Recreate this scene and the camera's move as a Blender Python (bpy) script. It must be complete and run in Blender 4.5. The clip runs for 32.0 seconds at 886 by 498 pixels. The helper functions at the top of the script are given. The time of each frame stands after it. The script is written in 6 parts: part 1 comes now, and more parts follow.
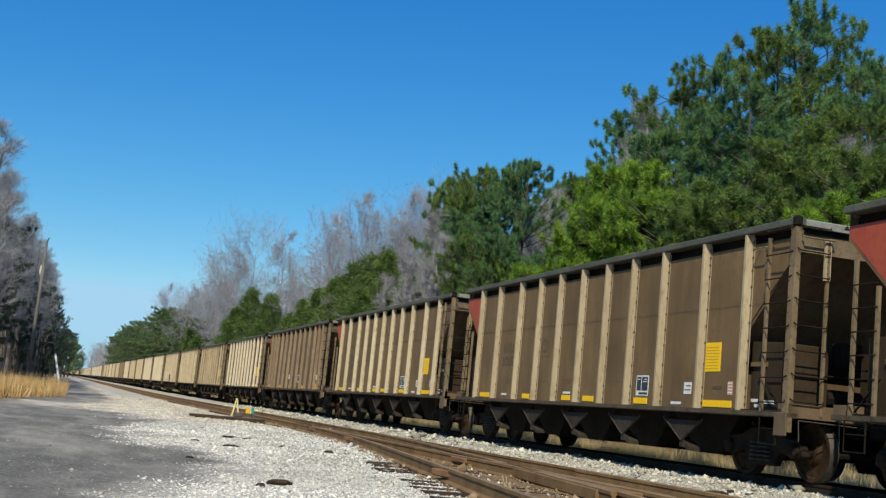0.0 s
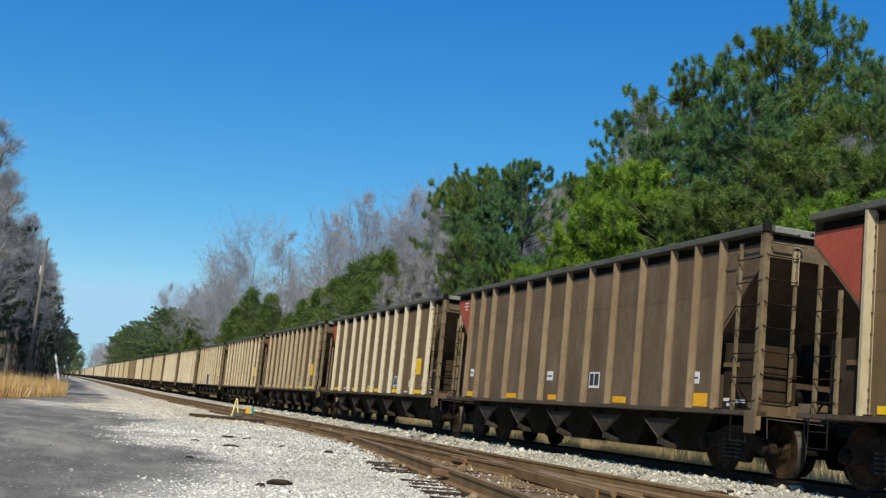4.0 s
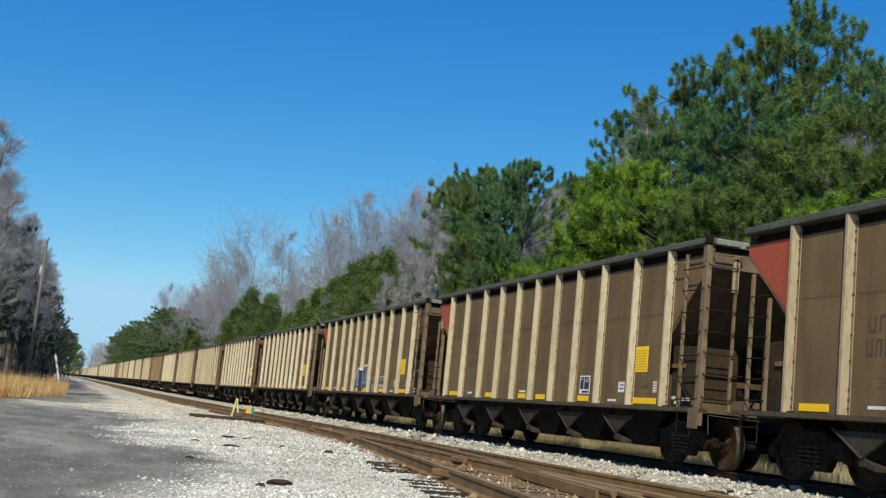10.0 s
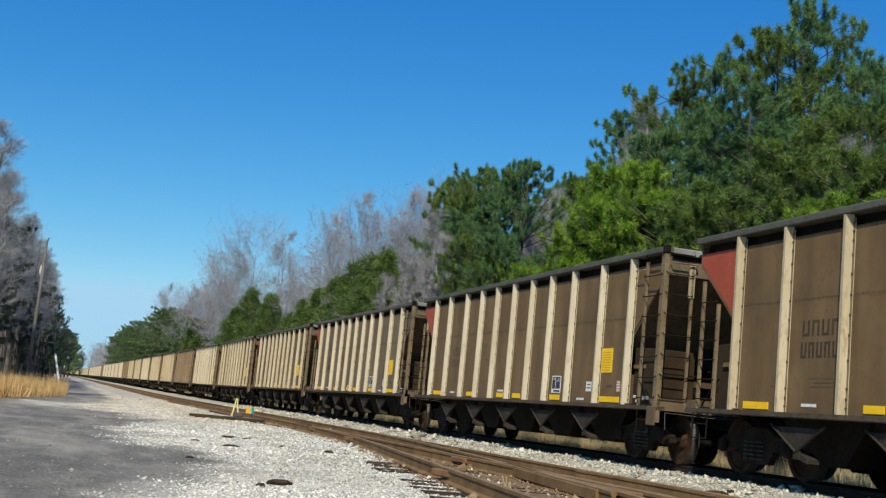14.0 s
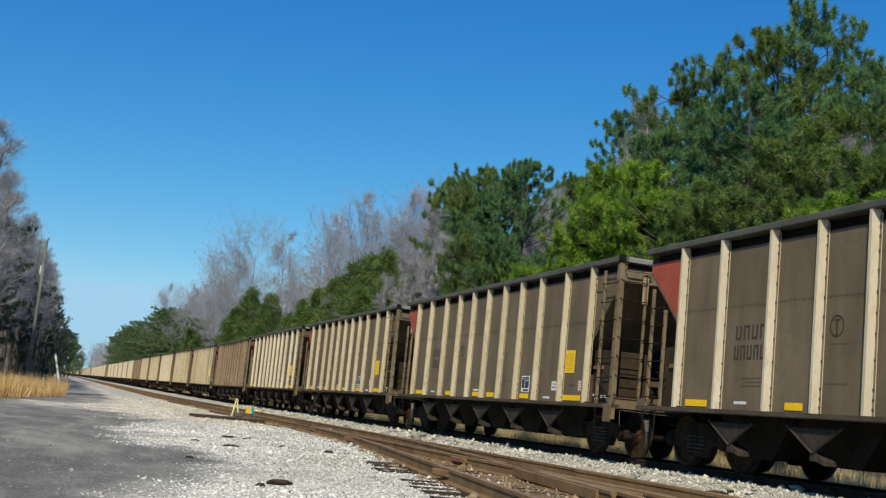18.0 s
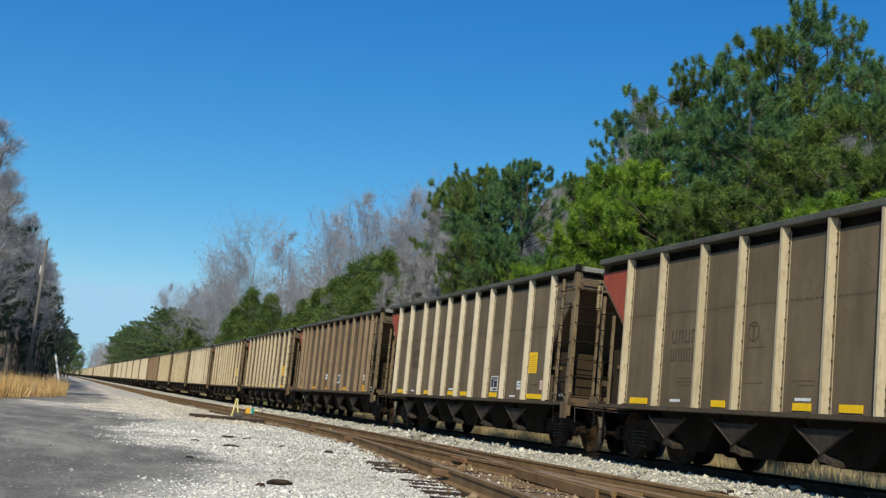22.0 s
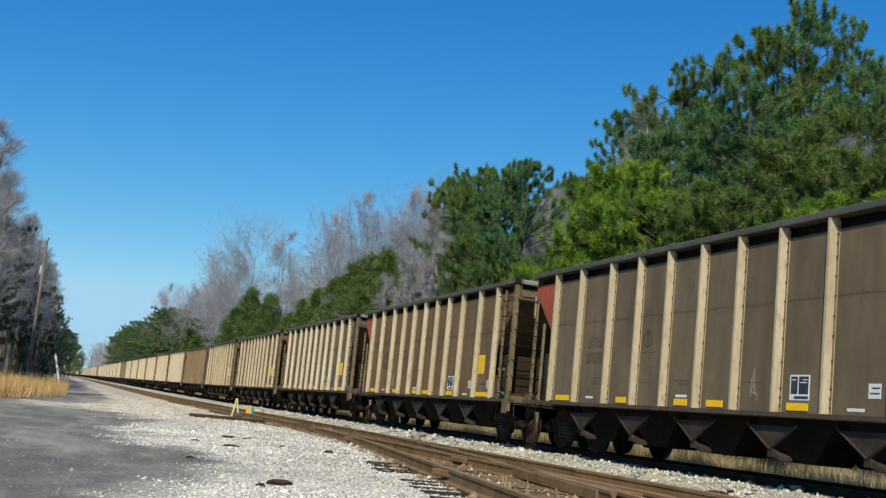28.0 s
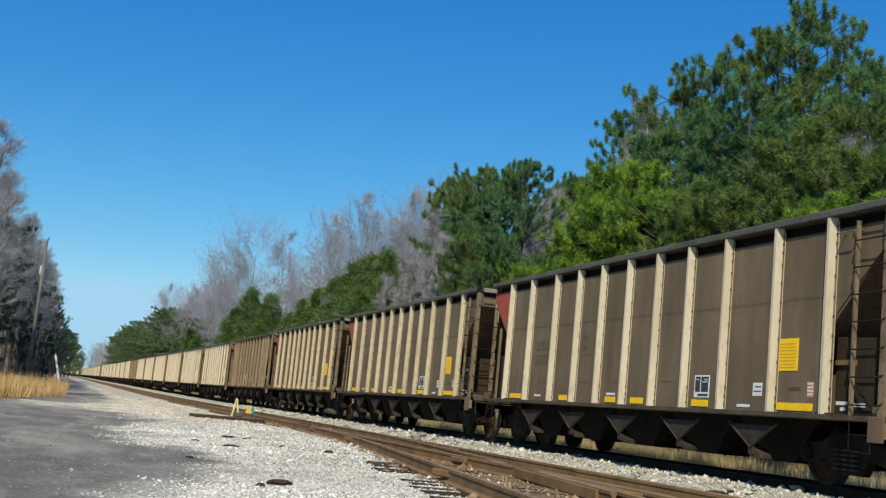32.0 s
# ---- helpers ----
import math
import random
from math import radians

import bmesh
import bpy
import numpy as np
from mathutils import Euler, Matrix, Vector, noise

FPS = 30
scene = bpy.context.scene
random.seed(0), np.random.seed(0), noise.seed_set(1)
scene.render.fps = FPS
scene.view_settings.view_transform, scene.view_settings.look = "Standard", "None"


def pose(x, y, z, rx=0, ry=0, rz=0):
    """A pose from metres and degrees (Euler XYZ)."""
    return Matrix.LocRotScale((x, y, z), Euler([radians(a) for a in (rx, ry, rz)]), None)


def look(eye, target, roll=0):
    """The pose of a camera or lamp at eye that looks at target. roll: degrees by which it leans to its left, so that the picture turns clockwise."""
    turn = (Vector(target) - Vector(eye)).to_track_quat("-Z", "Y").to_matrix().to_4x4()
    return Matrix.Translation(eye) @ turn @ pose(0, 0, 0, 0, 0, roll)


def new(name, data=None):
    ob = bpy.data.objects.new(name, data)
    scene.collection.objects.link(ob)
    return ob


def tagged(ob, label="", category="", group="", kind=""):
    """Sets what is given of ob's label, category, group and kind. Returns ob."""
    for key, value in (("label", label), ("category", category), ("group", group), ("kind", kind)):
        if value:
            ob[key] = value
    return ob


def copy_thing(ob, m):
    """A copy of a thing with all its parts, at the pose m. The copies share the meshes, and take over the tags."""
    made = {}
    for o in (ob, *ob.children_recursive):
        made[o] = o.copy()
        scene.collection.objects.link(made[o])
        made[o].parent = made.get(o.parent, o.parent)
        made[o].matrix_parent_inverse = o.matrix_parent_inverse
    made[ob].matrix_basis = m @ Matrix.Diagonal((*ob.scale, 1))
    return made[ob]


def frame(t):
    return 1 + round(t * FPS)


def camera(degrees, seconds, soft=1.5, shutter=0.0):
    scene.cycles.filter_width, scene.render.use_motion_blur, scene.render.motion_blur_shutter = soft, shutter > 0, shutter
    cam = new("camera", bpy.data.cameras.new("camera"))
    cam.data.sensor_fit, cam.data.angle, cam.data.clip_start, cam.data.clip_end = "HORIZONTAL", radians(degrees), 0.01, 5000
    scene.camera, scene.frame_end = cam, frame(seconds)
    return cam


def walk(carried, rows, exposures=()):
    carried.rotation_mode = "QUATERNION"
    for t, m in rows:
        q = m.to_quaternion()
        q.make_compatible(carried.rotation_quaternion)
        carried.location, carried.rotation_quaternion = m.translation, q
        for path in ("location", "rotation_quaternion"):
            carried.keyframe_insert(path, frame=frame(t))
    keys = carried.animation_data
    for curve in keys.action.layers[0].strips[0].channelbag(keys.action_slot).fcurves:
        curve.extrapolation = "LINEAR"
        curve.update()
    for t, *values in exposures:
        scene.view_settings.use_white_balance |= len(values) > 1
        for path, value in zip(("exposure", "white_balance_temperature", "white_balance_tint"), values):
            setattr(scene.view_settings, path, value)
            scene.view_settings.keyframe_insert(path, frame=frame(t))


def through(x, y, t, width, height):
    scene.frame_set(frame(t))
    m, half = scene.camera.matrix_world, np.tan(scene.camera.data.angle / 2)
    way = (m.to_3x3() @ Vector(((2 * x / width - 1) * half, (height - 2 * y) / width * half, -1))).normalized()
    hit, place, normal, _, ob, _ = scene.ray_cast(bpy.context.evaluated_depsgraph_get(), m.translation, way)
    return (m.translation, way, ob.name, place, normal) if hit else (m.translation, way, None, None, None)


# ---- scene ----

# ---------------- camera ----------------
EYE = Vector((0.0, 0.0, 0.487))
YAW, TILT, LEAN = radians(17.187), radians(8.096), 5.618
AIM = EYE + Vector((math.sin(YAW) * math.cos(TILT), math.cos(YAW) * math.cos(TILT), math.sin(TILT)))
cam = camera(41.84, 32.0, soft=1.3)
walk(cam, [(0.0, look(EYE, AIM, LEAN)), (32.0, look(EYE, AIM, LEAN))], exposures=[(0.0, 0.0), (14.0, 0.0), (18.0, -0.06), (25.0, -0.06), (28.0, -0.02), (32.0, 0.0)])

# ---------------- world and sun ----------------
SUN_ELEV = radians(44)
SUN_X, SUN_Y = -0.52, -0.854
world = bpy.data.worlds.new("sky")
scene.world = world
world.use_nodes = True
wn = world.node_tree.nodes
sky = wn.new("ShaderNodeTexSky")
sky.sky_type = "NISHITA"
sky.sun_disc = False
sky.sun_elevation = SUN_ELEV
sky.sun_rotation = math.atan2(SUN_X, SUN_Y)
sky.altitude = 800.0
sky.air_density, sky.dust_density, sky.ozone_density = 1.0, 0.4, 0.2
split = wn.new("ShaderNodeSeparateColor")   # the clear, deep blue of a dry winter day, paler towards the horizon
join = wn.new("ShaderNodeCombineColor")
world.node_tree.links.new(sky.outputs[0], split.inputs[0])
for i, (gain, power, most) in enumerate(((0.1107, 2.0, 4.2), (0.817, 1.09, 7.2), (2.767, 0.6, 9.6))):
    bend = wn.new("ShaderNodeMath")
    bend.operation = "POWER"
    bend.inputs[1].default_value = power
    scale = wn.new("ShaderNodeMath")
    scale.operation = "MULTIPLY"
    scale.inputs[1].default_value = gain
    cap = wn.new("ShaderNodeMath")
    cap.operation = "MINIMUM"
    cap.inputs[1].default_value = most
    for p, q in ((split.outputs[i], bend.inputs[0]), (bend.outputs[0], scale.inputs[0]), (scale.outputs[0], cap.inputs[0]), (cap.outputs[0], join.inputs[i])):
        world.node_tree.links.new(p, q)
world.node_tree.links.new(join.outputs[0], wn["Background"].inputs[0])
wn["Background"].inputs[1].default_value = 0.0915
sun = new("sun", bpy.data.lights.new("sun", "SUN"))
sun.data.energy, sun.data.angle, sun.data.color = 4.5, radians(0.5), (1.0, 0.91, 0.71)
sun.matrix_world = look((0, 0, 60), (-60 * SUN_X * math.cos(SUN_ELEV) / math.sin(SUN_ELEV), -60 * SUN_Y * math.cos(SUN_ELEV) / math.sin(SUN_ELEV), 0))


# ---------------- materials ----------------
def node(tree, kind, **sets):
    n = tree.nodes.new(kind)
    for k, v in sets.items():
        n.inputs[k].default_value = v
    return n


def surf(name, c1, c2, c3=None, scale=1.5, fine=25.0, rough=0.75, metal=0.0, bump=0.15, stretch=(1, 1, 1), island=0.0, shift=True, lo=0.35, hi=0.65, depth=0.01, gloss=0.3):
    """A weathered surface: two broad tones, a fine third one, relief and uneven gloss."""
    m = bpy.data.materials.new(name)
    m.use_nodes = True
    t = m.node_tree
    L = t.links.new
    bsdf = t.nodes["Principled BSDF"]
    co = t.nodes.new("ShaderNodeTexCoord")
    vec = co.outputs["Object"]
    if shift:
        info = t.nodes.new("ShaderNodeObjectInfo")
        mul = t.nodes.new("ShaderNodeMath")
        mul.operation = "MULTIPLY"
        mul.inputs[1].default_value = 37.0
        L(info.outputs["Random"], mul.inputs[0])
        add = t.nodes.new("ShaderNodeVectorMath")
        L(vec, add.inputs[0])
        L(mul.outputs[0], add.inputs[1])
        vec = add.outputs[0]
    mp = node(t, "ShaderNodeMapping", Scale=stretch)
    L(vec, mp.inputs[0])
    vec = mp.outputs[0]
    n1 = node(t, "ShaderNodeTexNoise", Scale=scale, Detail=6.0, Roughness=0.6)
    n2 = node(t, "ShaderNodeTexNoise", Scale=fine, Detail=4.0, Roughness=0.7)
    L(vec, n1.inputs["Vector"])
    L(vec, n2.inputs["Vector"])
    r1 = t.nodes.new("ShaderNodeValToRGB")
    r1.color_ramp.elements[0].position, r1.color_ramp.elements[1].position = lo, hi
    r1.color_ramp.elements[0].color, r1.color_ramp.elements[1].color = (*c1, 1), (*c2, 1)
    L(n1.outputs[0], r1.inputs[0])
    col = r1.outputs[0]
    if c3:
        r2 = t.nodes.new("ShaderNodeValToRGB")
        r2.color_ramp.elements[0].position, r2.color_ramp.elements[1].position = 0.5, 0.72
        L(n2.outputs[0], r2.inputs[0])
        mx = t.nodes.new("ShaderNodeMix")
        mx.data_type = "RGBA"
        L(r2.outputs[0], mx.inputs["Factor"])
        L(col, mx.inputs[6])
        mx.inputs[7].default_value = (*c3, 1)
        col = mx.outputs[2]
    if island:
        geo = t.nodes.new("ShaderNodeNewGeometry")
        hsv = t.nodes.new("ShaderNodeHueSaturation")
        rng = t.nodes.new("ShaderNodeMapRange")
        rng.inputs["To Min"].default_value, rng.inputs["To Max"].default_value = 1 - island, 1 + island
        L(geo.outputs["Random Per Island"], rng.inputs["Value"])
        L(rng.outputs[0], hsv.inputs["Value"])
        L(col, hsv.inputs["Color"])
        col = hsv.outputs[0]
    L(col, bsdf.inputs["Base Color"])
    bsdf.inputs["Roughness"].default_value = rough
    bsdf.inputs["Metallic"].default_value = metal
    bsdf.inputs["Specular IOR Level"].default_value = gloss
    if bump:
        b = node(t, "ShaderNodeBump", Strength=bump, Distance=depth)
        L(n2.outputs[0], b.inputs["Height"])
        L(b.outputs[0], bsdf.inputs["Normal"])
    return m


def leafy(name, c1, c2, island=0.6, through=0.3, scale=0.5):
    """Foliage: tone differs from clump to clump and leaf to leaf; some light passes through."""
    m = surf(name, c1, c2, scale=scale, rough=0.6, bump=0, island=island, lo=0.4, hi=0.6)
    t = m.node_tree
    bsdf = t.nodes["Principled BSDF"]
    tr = t.nodes.new("ShaderNodeBsdfTranslucent")
    t.links.new(bsdf.inputs["Base Color"].links[0].from_socket, tr.inputs[0])
    mix = t.nodes.new("ShaderNodeMixShader")
    mix.inputs[0].default_value = through
    t.links.new(bsdf.outputs[0], mix.inputs[1])
    t.links.new(tr.outputs[0], mix.inputs[2])
    t.links.new(mix.outputs[0], t.nodes["Material Output"].inputs[0])
    return m


def stained(m, seam=2.66):
    """Adds rain streaks and a dirty, wavering weld seam to a painted side sheet."""
    t = m.node_tree
    L = t.links.new
    bsdf = t.nodes["Principled BSDF"]
    old = bsdf.inputs["Base Color"].links[0].from_socket
    co = t.nodes.new("ShaderNodeTexCoord")
    info = t.nodes.new("ShaderNodeObjectInfo")
    off = t.nodes.new("ShaderNodeMath")
    off.operation = "MULTIPLY"
    off.inputs[1].default_value = 53.0
    L(info.outputs["Random"], off.inputs[0])
    move = t.nodes.new("ShaderNodeVectorMath")
    L(co.outputs["Object"], move.inputs[0])
    L(off.outputs[0], move.inputs[1])
    mp = node(t, "ShaderNodeMapping", Scale=(1.0, 1.7, 0.3))
    L(move.outputs[0], mp.inputs[0])
    streak = node(t, "ShaderNodeTexNoise", Scale=1.6, Detail=2.5, Roughness=0.5)
    L(mp.outputs[0], streak.inputs["Vector"])
    r = t.nodes.new("ShaderNodeMapRange")
    r.inputs["From Min"].default_value, r.inputs["From Max"].default_value = 0.32, 0.68
    r.inputs["To Min"].default_value, r.inputs["To Max"].default_value = 0.82, 1.14
    L(streak.outputs[0], r.inputs["Value"])
    sep = t.nodes.new("ShaderNodeSeparateXYZ")
    L(co.outputs["Object"], sep.inputs[0])
    wob = node(t, "ShaderNodeTexNoise", Scale=1.1, Detail=6.0, Roughness=0.65)
    L(move.outputs[0], wob.inputs["Vector"])
    high = t.nodes.new("ShaderNodeMath")
    high.operation = "MULTIPLY_ADD"
    high.inputs[1].default_value = 0.16
    L(wob.outputs[0], high.inputs[0])
    L(sep.outputs["Z"], high.inputs[2])
    ramp = t.nodes.new("ShaderNodeValToRGB")
    e = ramp.color_ramp.elements
    e[0].position, e[0].color = 0.45, (1.0, 1.0, 1.0, 1)
    e[1].position, e[1].color = 0.56, (0.95, 0.95, 0.95, 1)
    for at, c in ((0.487, 0.96), (0.5, 0.76), (0.512, 0.92)):
        q = e.new(at)
        q.color = (c, c, c, 1)
    low = t.nodes.new("ShaderNodeMapRange")
    low.inputs["From Min"].default_value, low.inputs["From Max"].default_value = seam - 1.42, seam + 1.58
    L(high.outputs[0], low.inputs["Value"])
    L(low.outputs[0], ramp.inputs[0])
    both = t.nodes.new("ShaderNodeMix")
    both.data_type, both.blend_type = "RGBA", "MULTIPLY"
    both.inputs["Factor"].default_value = 1.0
    L(old, both.inputs[6])
    L(ramp.outputs[0], both.inputs[7])
    hsv = t.nodes.new("ShaderNodeHueSaturation")
    L(both.outputs[2], hsv.inputs["Color"])
    L(r.outputs[0], hsv.inputs["Value"])
    L(hsv.outputs[0], bsdf.inputs["Base Color"])
    return m


M = {}
M["panel"] = stained(surf("dusty_brown_steel", (0.138, 0.086, 0.038), (0.19, 0.121, 0.055), (0.148, 0.094, 0.043), scale=0.7, fine=7, rough=0.75, bump=0.03))
# brown steel of the car ends, darkened for the shade in the recess
M["end_steel"] = surf("shade_dark_brown_steel", (0.037, 0.025, 0.014), (0.056, 0.04, 0.024), (0.03, 0.02, 0.012), scale=1.6, fine=9, rough=0.85, bump=0.1, gloss=0.12, stretch=(1, 1, 0.5))
M["slope"] = surf("rusty_slope_sheet_steel", (0.12, 0.082, 0.05), (0.175, 0.122, 0.076), (0.085, 0.056, 0.034), scale=1.6, fine=9, rough=0.85, bump=0.1, gloss=0.12, stretch=(1, 1, 0.5))
M["panel_grey"] = stained(surf("dusty_grey_brown_steel", (0.132, 0.096, 0.055), (0.182, 0.135, 0.08), (0.144, 0.105, 0.061), scale=0.6, fine=7, rough=0.75, bump=0.03))
M["panel_dark"] = stained(surf("rusty_brown_steel", (0.118, 0.078, 0.044), (0.17, 0.117, 0.07), (0.11, 0.072, 0.04), scale=1.1, fine=6, rough=0.8, bump=0.05, stretch=(1, 1, 0.7)), 2.9)
M["post"] = surf("dusty_tan_steel", (0.415, 0.342, 0.218), (0.535, 0.45, 0.305), (0.33, 0.262, 0.155), scale=1.2, fine=12, rough=0.7, bump=0.05, stretch=(1, 1, 0.3))
M["post_pale"] = surf("pale_cream_steel", (0.5, 0.43, 0.305), (0.615, 0.54, 0.4), (0.43, 0.355, 0.235), scale=1.2, fine=12, rough=0.7, bump=0.05, stretch=(1, 1, 0.3))
M["post_dirty"] = surf("dirty_tan_post_steel", (0.32, 0.252, 0.155), (0.43, 0.35, 0.225), (0.25, 0.185, 0.105), scale=1.6, fine=12, rough=0.75, bump=0.05, stretch=(1, 1, 0.3))
M["post_dark"] = surf("brown_dusty_steel", (0.2, 0.14, 0.084), (0.275, 0.203, 0.127), (0.155, 0.102, 0.058), scale=1.2, fine=12, rough=0.8, bump=0.05, stretch=(1, 1, 0.3))
M["frame"] = surf("dirty_tan_steel", (0.13, 0.097, 0.06), (0.22, 0.168, 0.105), (0.085, 0.058, 0.036), scale=2.0, fine=16, rough=0.75, bump=0.1)
M["sill"] = surf("grimy_sill_steel", (0.07, 0.054, 0.037), (0.11, 0.087, 0.06), (0.05, 0.037, 0.025), scale=2.0, fine=12, rough=0.8, bump=0.06, gloss=0.12)
M["chord"] = surf("grimy_grey_steel", (0.072, 0.072, 0.055), (0.115, 0.115, 0.09), (0.052, 0.05, 0.038), scale=1.2, fine=14, rough=0.7, bump=0.06)
# chord steel in a paler tone, for the stronger sun on the end face
M["chord_end"] = surf("sunlit_grey_steel", (0.2, 0.2, 0.17), (0.29, 0.29, 0.25), (0.15, 0.145, 0.12), scale=1.5, fine=14, rough=0.65, bump=0.06)
# grimy steel, darkened to near black for the shade under the cars
M["under"] = surf("shade_black_grimy_steel", (0.009, 0.008, 0.007), (0.019, 0.016, 0.013), (0.028, 0.021, 0.015), scale=2.5, fine=20, rough=0.85, bump=0.2, gloss=0.08)
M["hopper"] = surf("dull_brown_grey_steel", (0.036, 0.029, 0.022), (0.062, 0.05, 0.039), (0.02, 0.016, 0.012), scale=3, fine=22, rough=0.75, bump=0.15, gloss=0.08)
M["wheel"] = surf("rusty_wheel_steel", (0.022, 0.014, 0.009), (0.072, 0.04, 0.02), (0.014, 0.01, 0.007), scale=4, fine=30, rough=0.75, bump=0.15, gloss=0.08)
M["tread"] = surf("worn_bright_steel", (0.11, 0.095, 0.08), (0.19, 0.17, 0.15), scale=4, fine=30, rough=0.5, metal=0.6, bump=0.04)
M["red"] = surf("faded_red_paint", (0.34, 0.062, 0.03), (0.41, 0.085, 0.042), (0.26, 0.055, 0.032), scale=1.5, fine=10, rough=0.65, bump=0.05)
M["yellow"] = surf("yellow_decal", (0.95, 0.55, 0.004), (0.97, 0.62, 0.008), (0.85, 0.47, 0.01), scale=6, fine=18, rough=0.5, bump=0)
M["orange"] = surf("orange_yellow_decal", (0.85, 0.4, 0.01), (0.9, 0.46, 0.015), (0.7, 0.34, 0.02), scale=6, fine=18, rough=0.5, bump=0)
M["white"] = surf("white_decal", (0.72, 0.71, 0.68), (0.8, 0.8, 0.78), (0.6, 0.57, 0.5), scale=6, fine=18, rough=0.5, bump=0)
M["black"] = surf("black_decal", (0.025, 0.03, 0.04), (0.04, 0.045, 0.055), scale=6, fine=18, rough=0.5, bump=0)
M["faint"] = surf("faded_black_paint", (0.072, 0.053, 0.031), (0.105, 0.078, 0.046), scale=9, fine=18, rough=0.7, bump=0)
M["print_faint"] = surf("worn_small_print", (0.098, 0.064, 0.032), (0.132, 0.09, 0.046), scale=14, fine=30, rough=0.7, bump=0)
M["letters_dark"] = surf("worn_black_paint", (0.042, 0.032, 0.02), (0.07, 0.052, 0.031), scale=9, fine=18, rough=0.7, bump=0)
M["text"] = surf("small_dark_print", (0.58, 0.35, 0.01), (0.64, 0.4, 0.015), scale=6, fine=18, rough=0.5, bump=0)
M["spray_blue"] = surf("navy_spray_paint", (0.012, 0.02, 0.062), (0.022, 0.034, 0.095), (0.03, 0.04, 0.1), scale=5, fine=16, rough=0.6, bump=0)
M["spray_white"] = surf("white_spray_paint", (0.6, 0.6, 0.62), (0.72, 0.72, 0.74), (0.45, 0.43, 0.4), scale=5, fine=16, rough=0.6, bump=0)
M["chalk_white"] = surf("faded_white_marker", (0.36, 0.34, 0.31), (0.46, 0.44, 0.4), scale=5, fine=16, rough=0.6, bump=0)
M["rail"] = surf("rusty_rail_steel", (0.17, 0.1, 0.045), (0.26, 0.165, 0.078), (0.1, 0.058, 0.028), scale=2, fine=40, rough=0.75, bump=0.1, gloss=0.08)
M["rail_top"] = surf("dull_railhead_steel", (0.21, 0.15, 0.085), (0.29, 0.215, 0.125), scale=2, fine=40, rough=0.6, metal=0.0, bump=0.05)
M["rail_bright"] = surf("polished_railhead_steel", (0.4, 0.39, 0.37), (0.5, 0.49, 0.47), scale=2, fine=40, rough=0.3, metal=0.9, bump=0.03)
M["tie"] = surf("weathered_creosote_timber", (0.03, 0.022, 0.016), (0.085, 0.06, 0.04), (0.02, 0.015, 0.011), scale=3, fine=14, rough=0.9, bump=0.4, stretch=(0.3, 4, 4), gloss=0.08)
M["rust_bed"] = surf("rust_stained_ballast", (0.15, 0.085, 0.036), (0.33, 0.23, 0.12), (0.09, 0.06, 0.034), scale=1.6, fine=22, rough=0.95, bump=0.8, depth=0.03, shift=False)
M["pad"] = surf("sandy_crushed_stone_bed", (0.43, 0.395, 0.32), (0.58, 0.54, 0.445), (0.32, 0.285, 0.225), scale=0.35, fine=24, rough=0.95, bump=0.9, depth=0.03, shift=False)
M["ballast"] = surf("grey_crushed_stone_bed", (0.38, 0.355, 0.29), (0.52, 0.49, 0.41), (0.27, 0.245, 0.2), scale=0.9, fine=24, rough=0.95, bump=0.9, depth=0.03, shift=False)
M["stone"] = surf("pale_crushed_stone", (0.47, 0.45, 0.385), (0.69, 0.665, 0.585), scale=0.5, fine=20, rough=0.9, bump=0.2, island=0.42, shift=False)
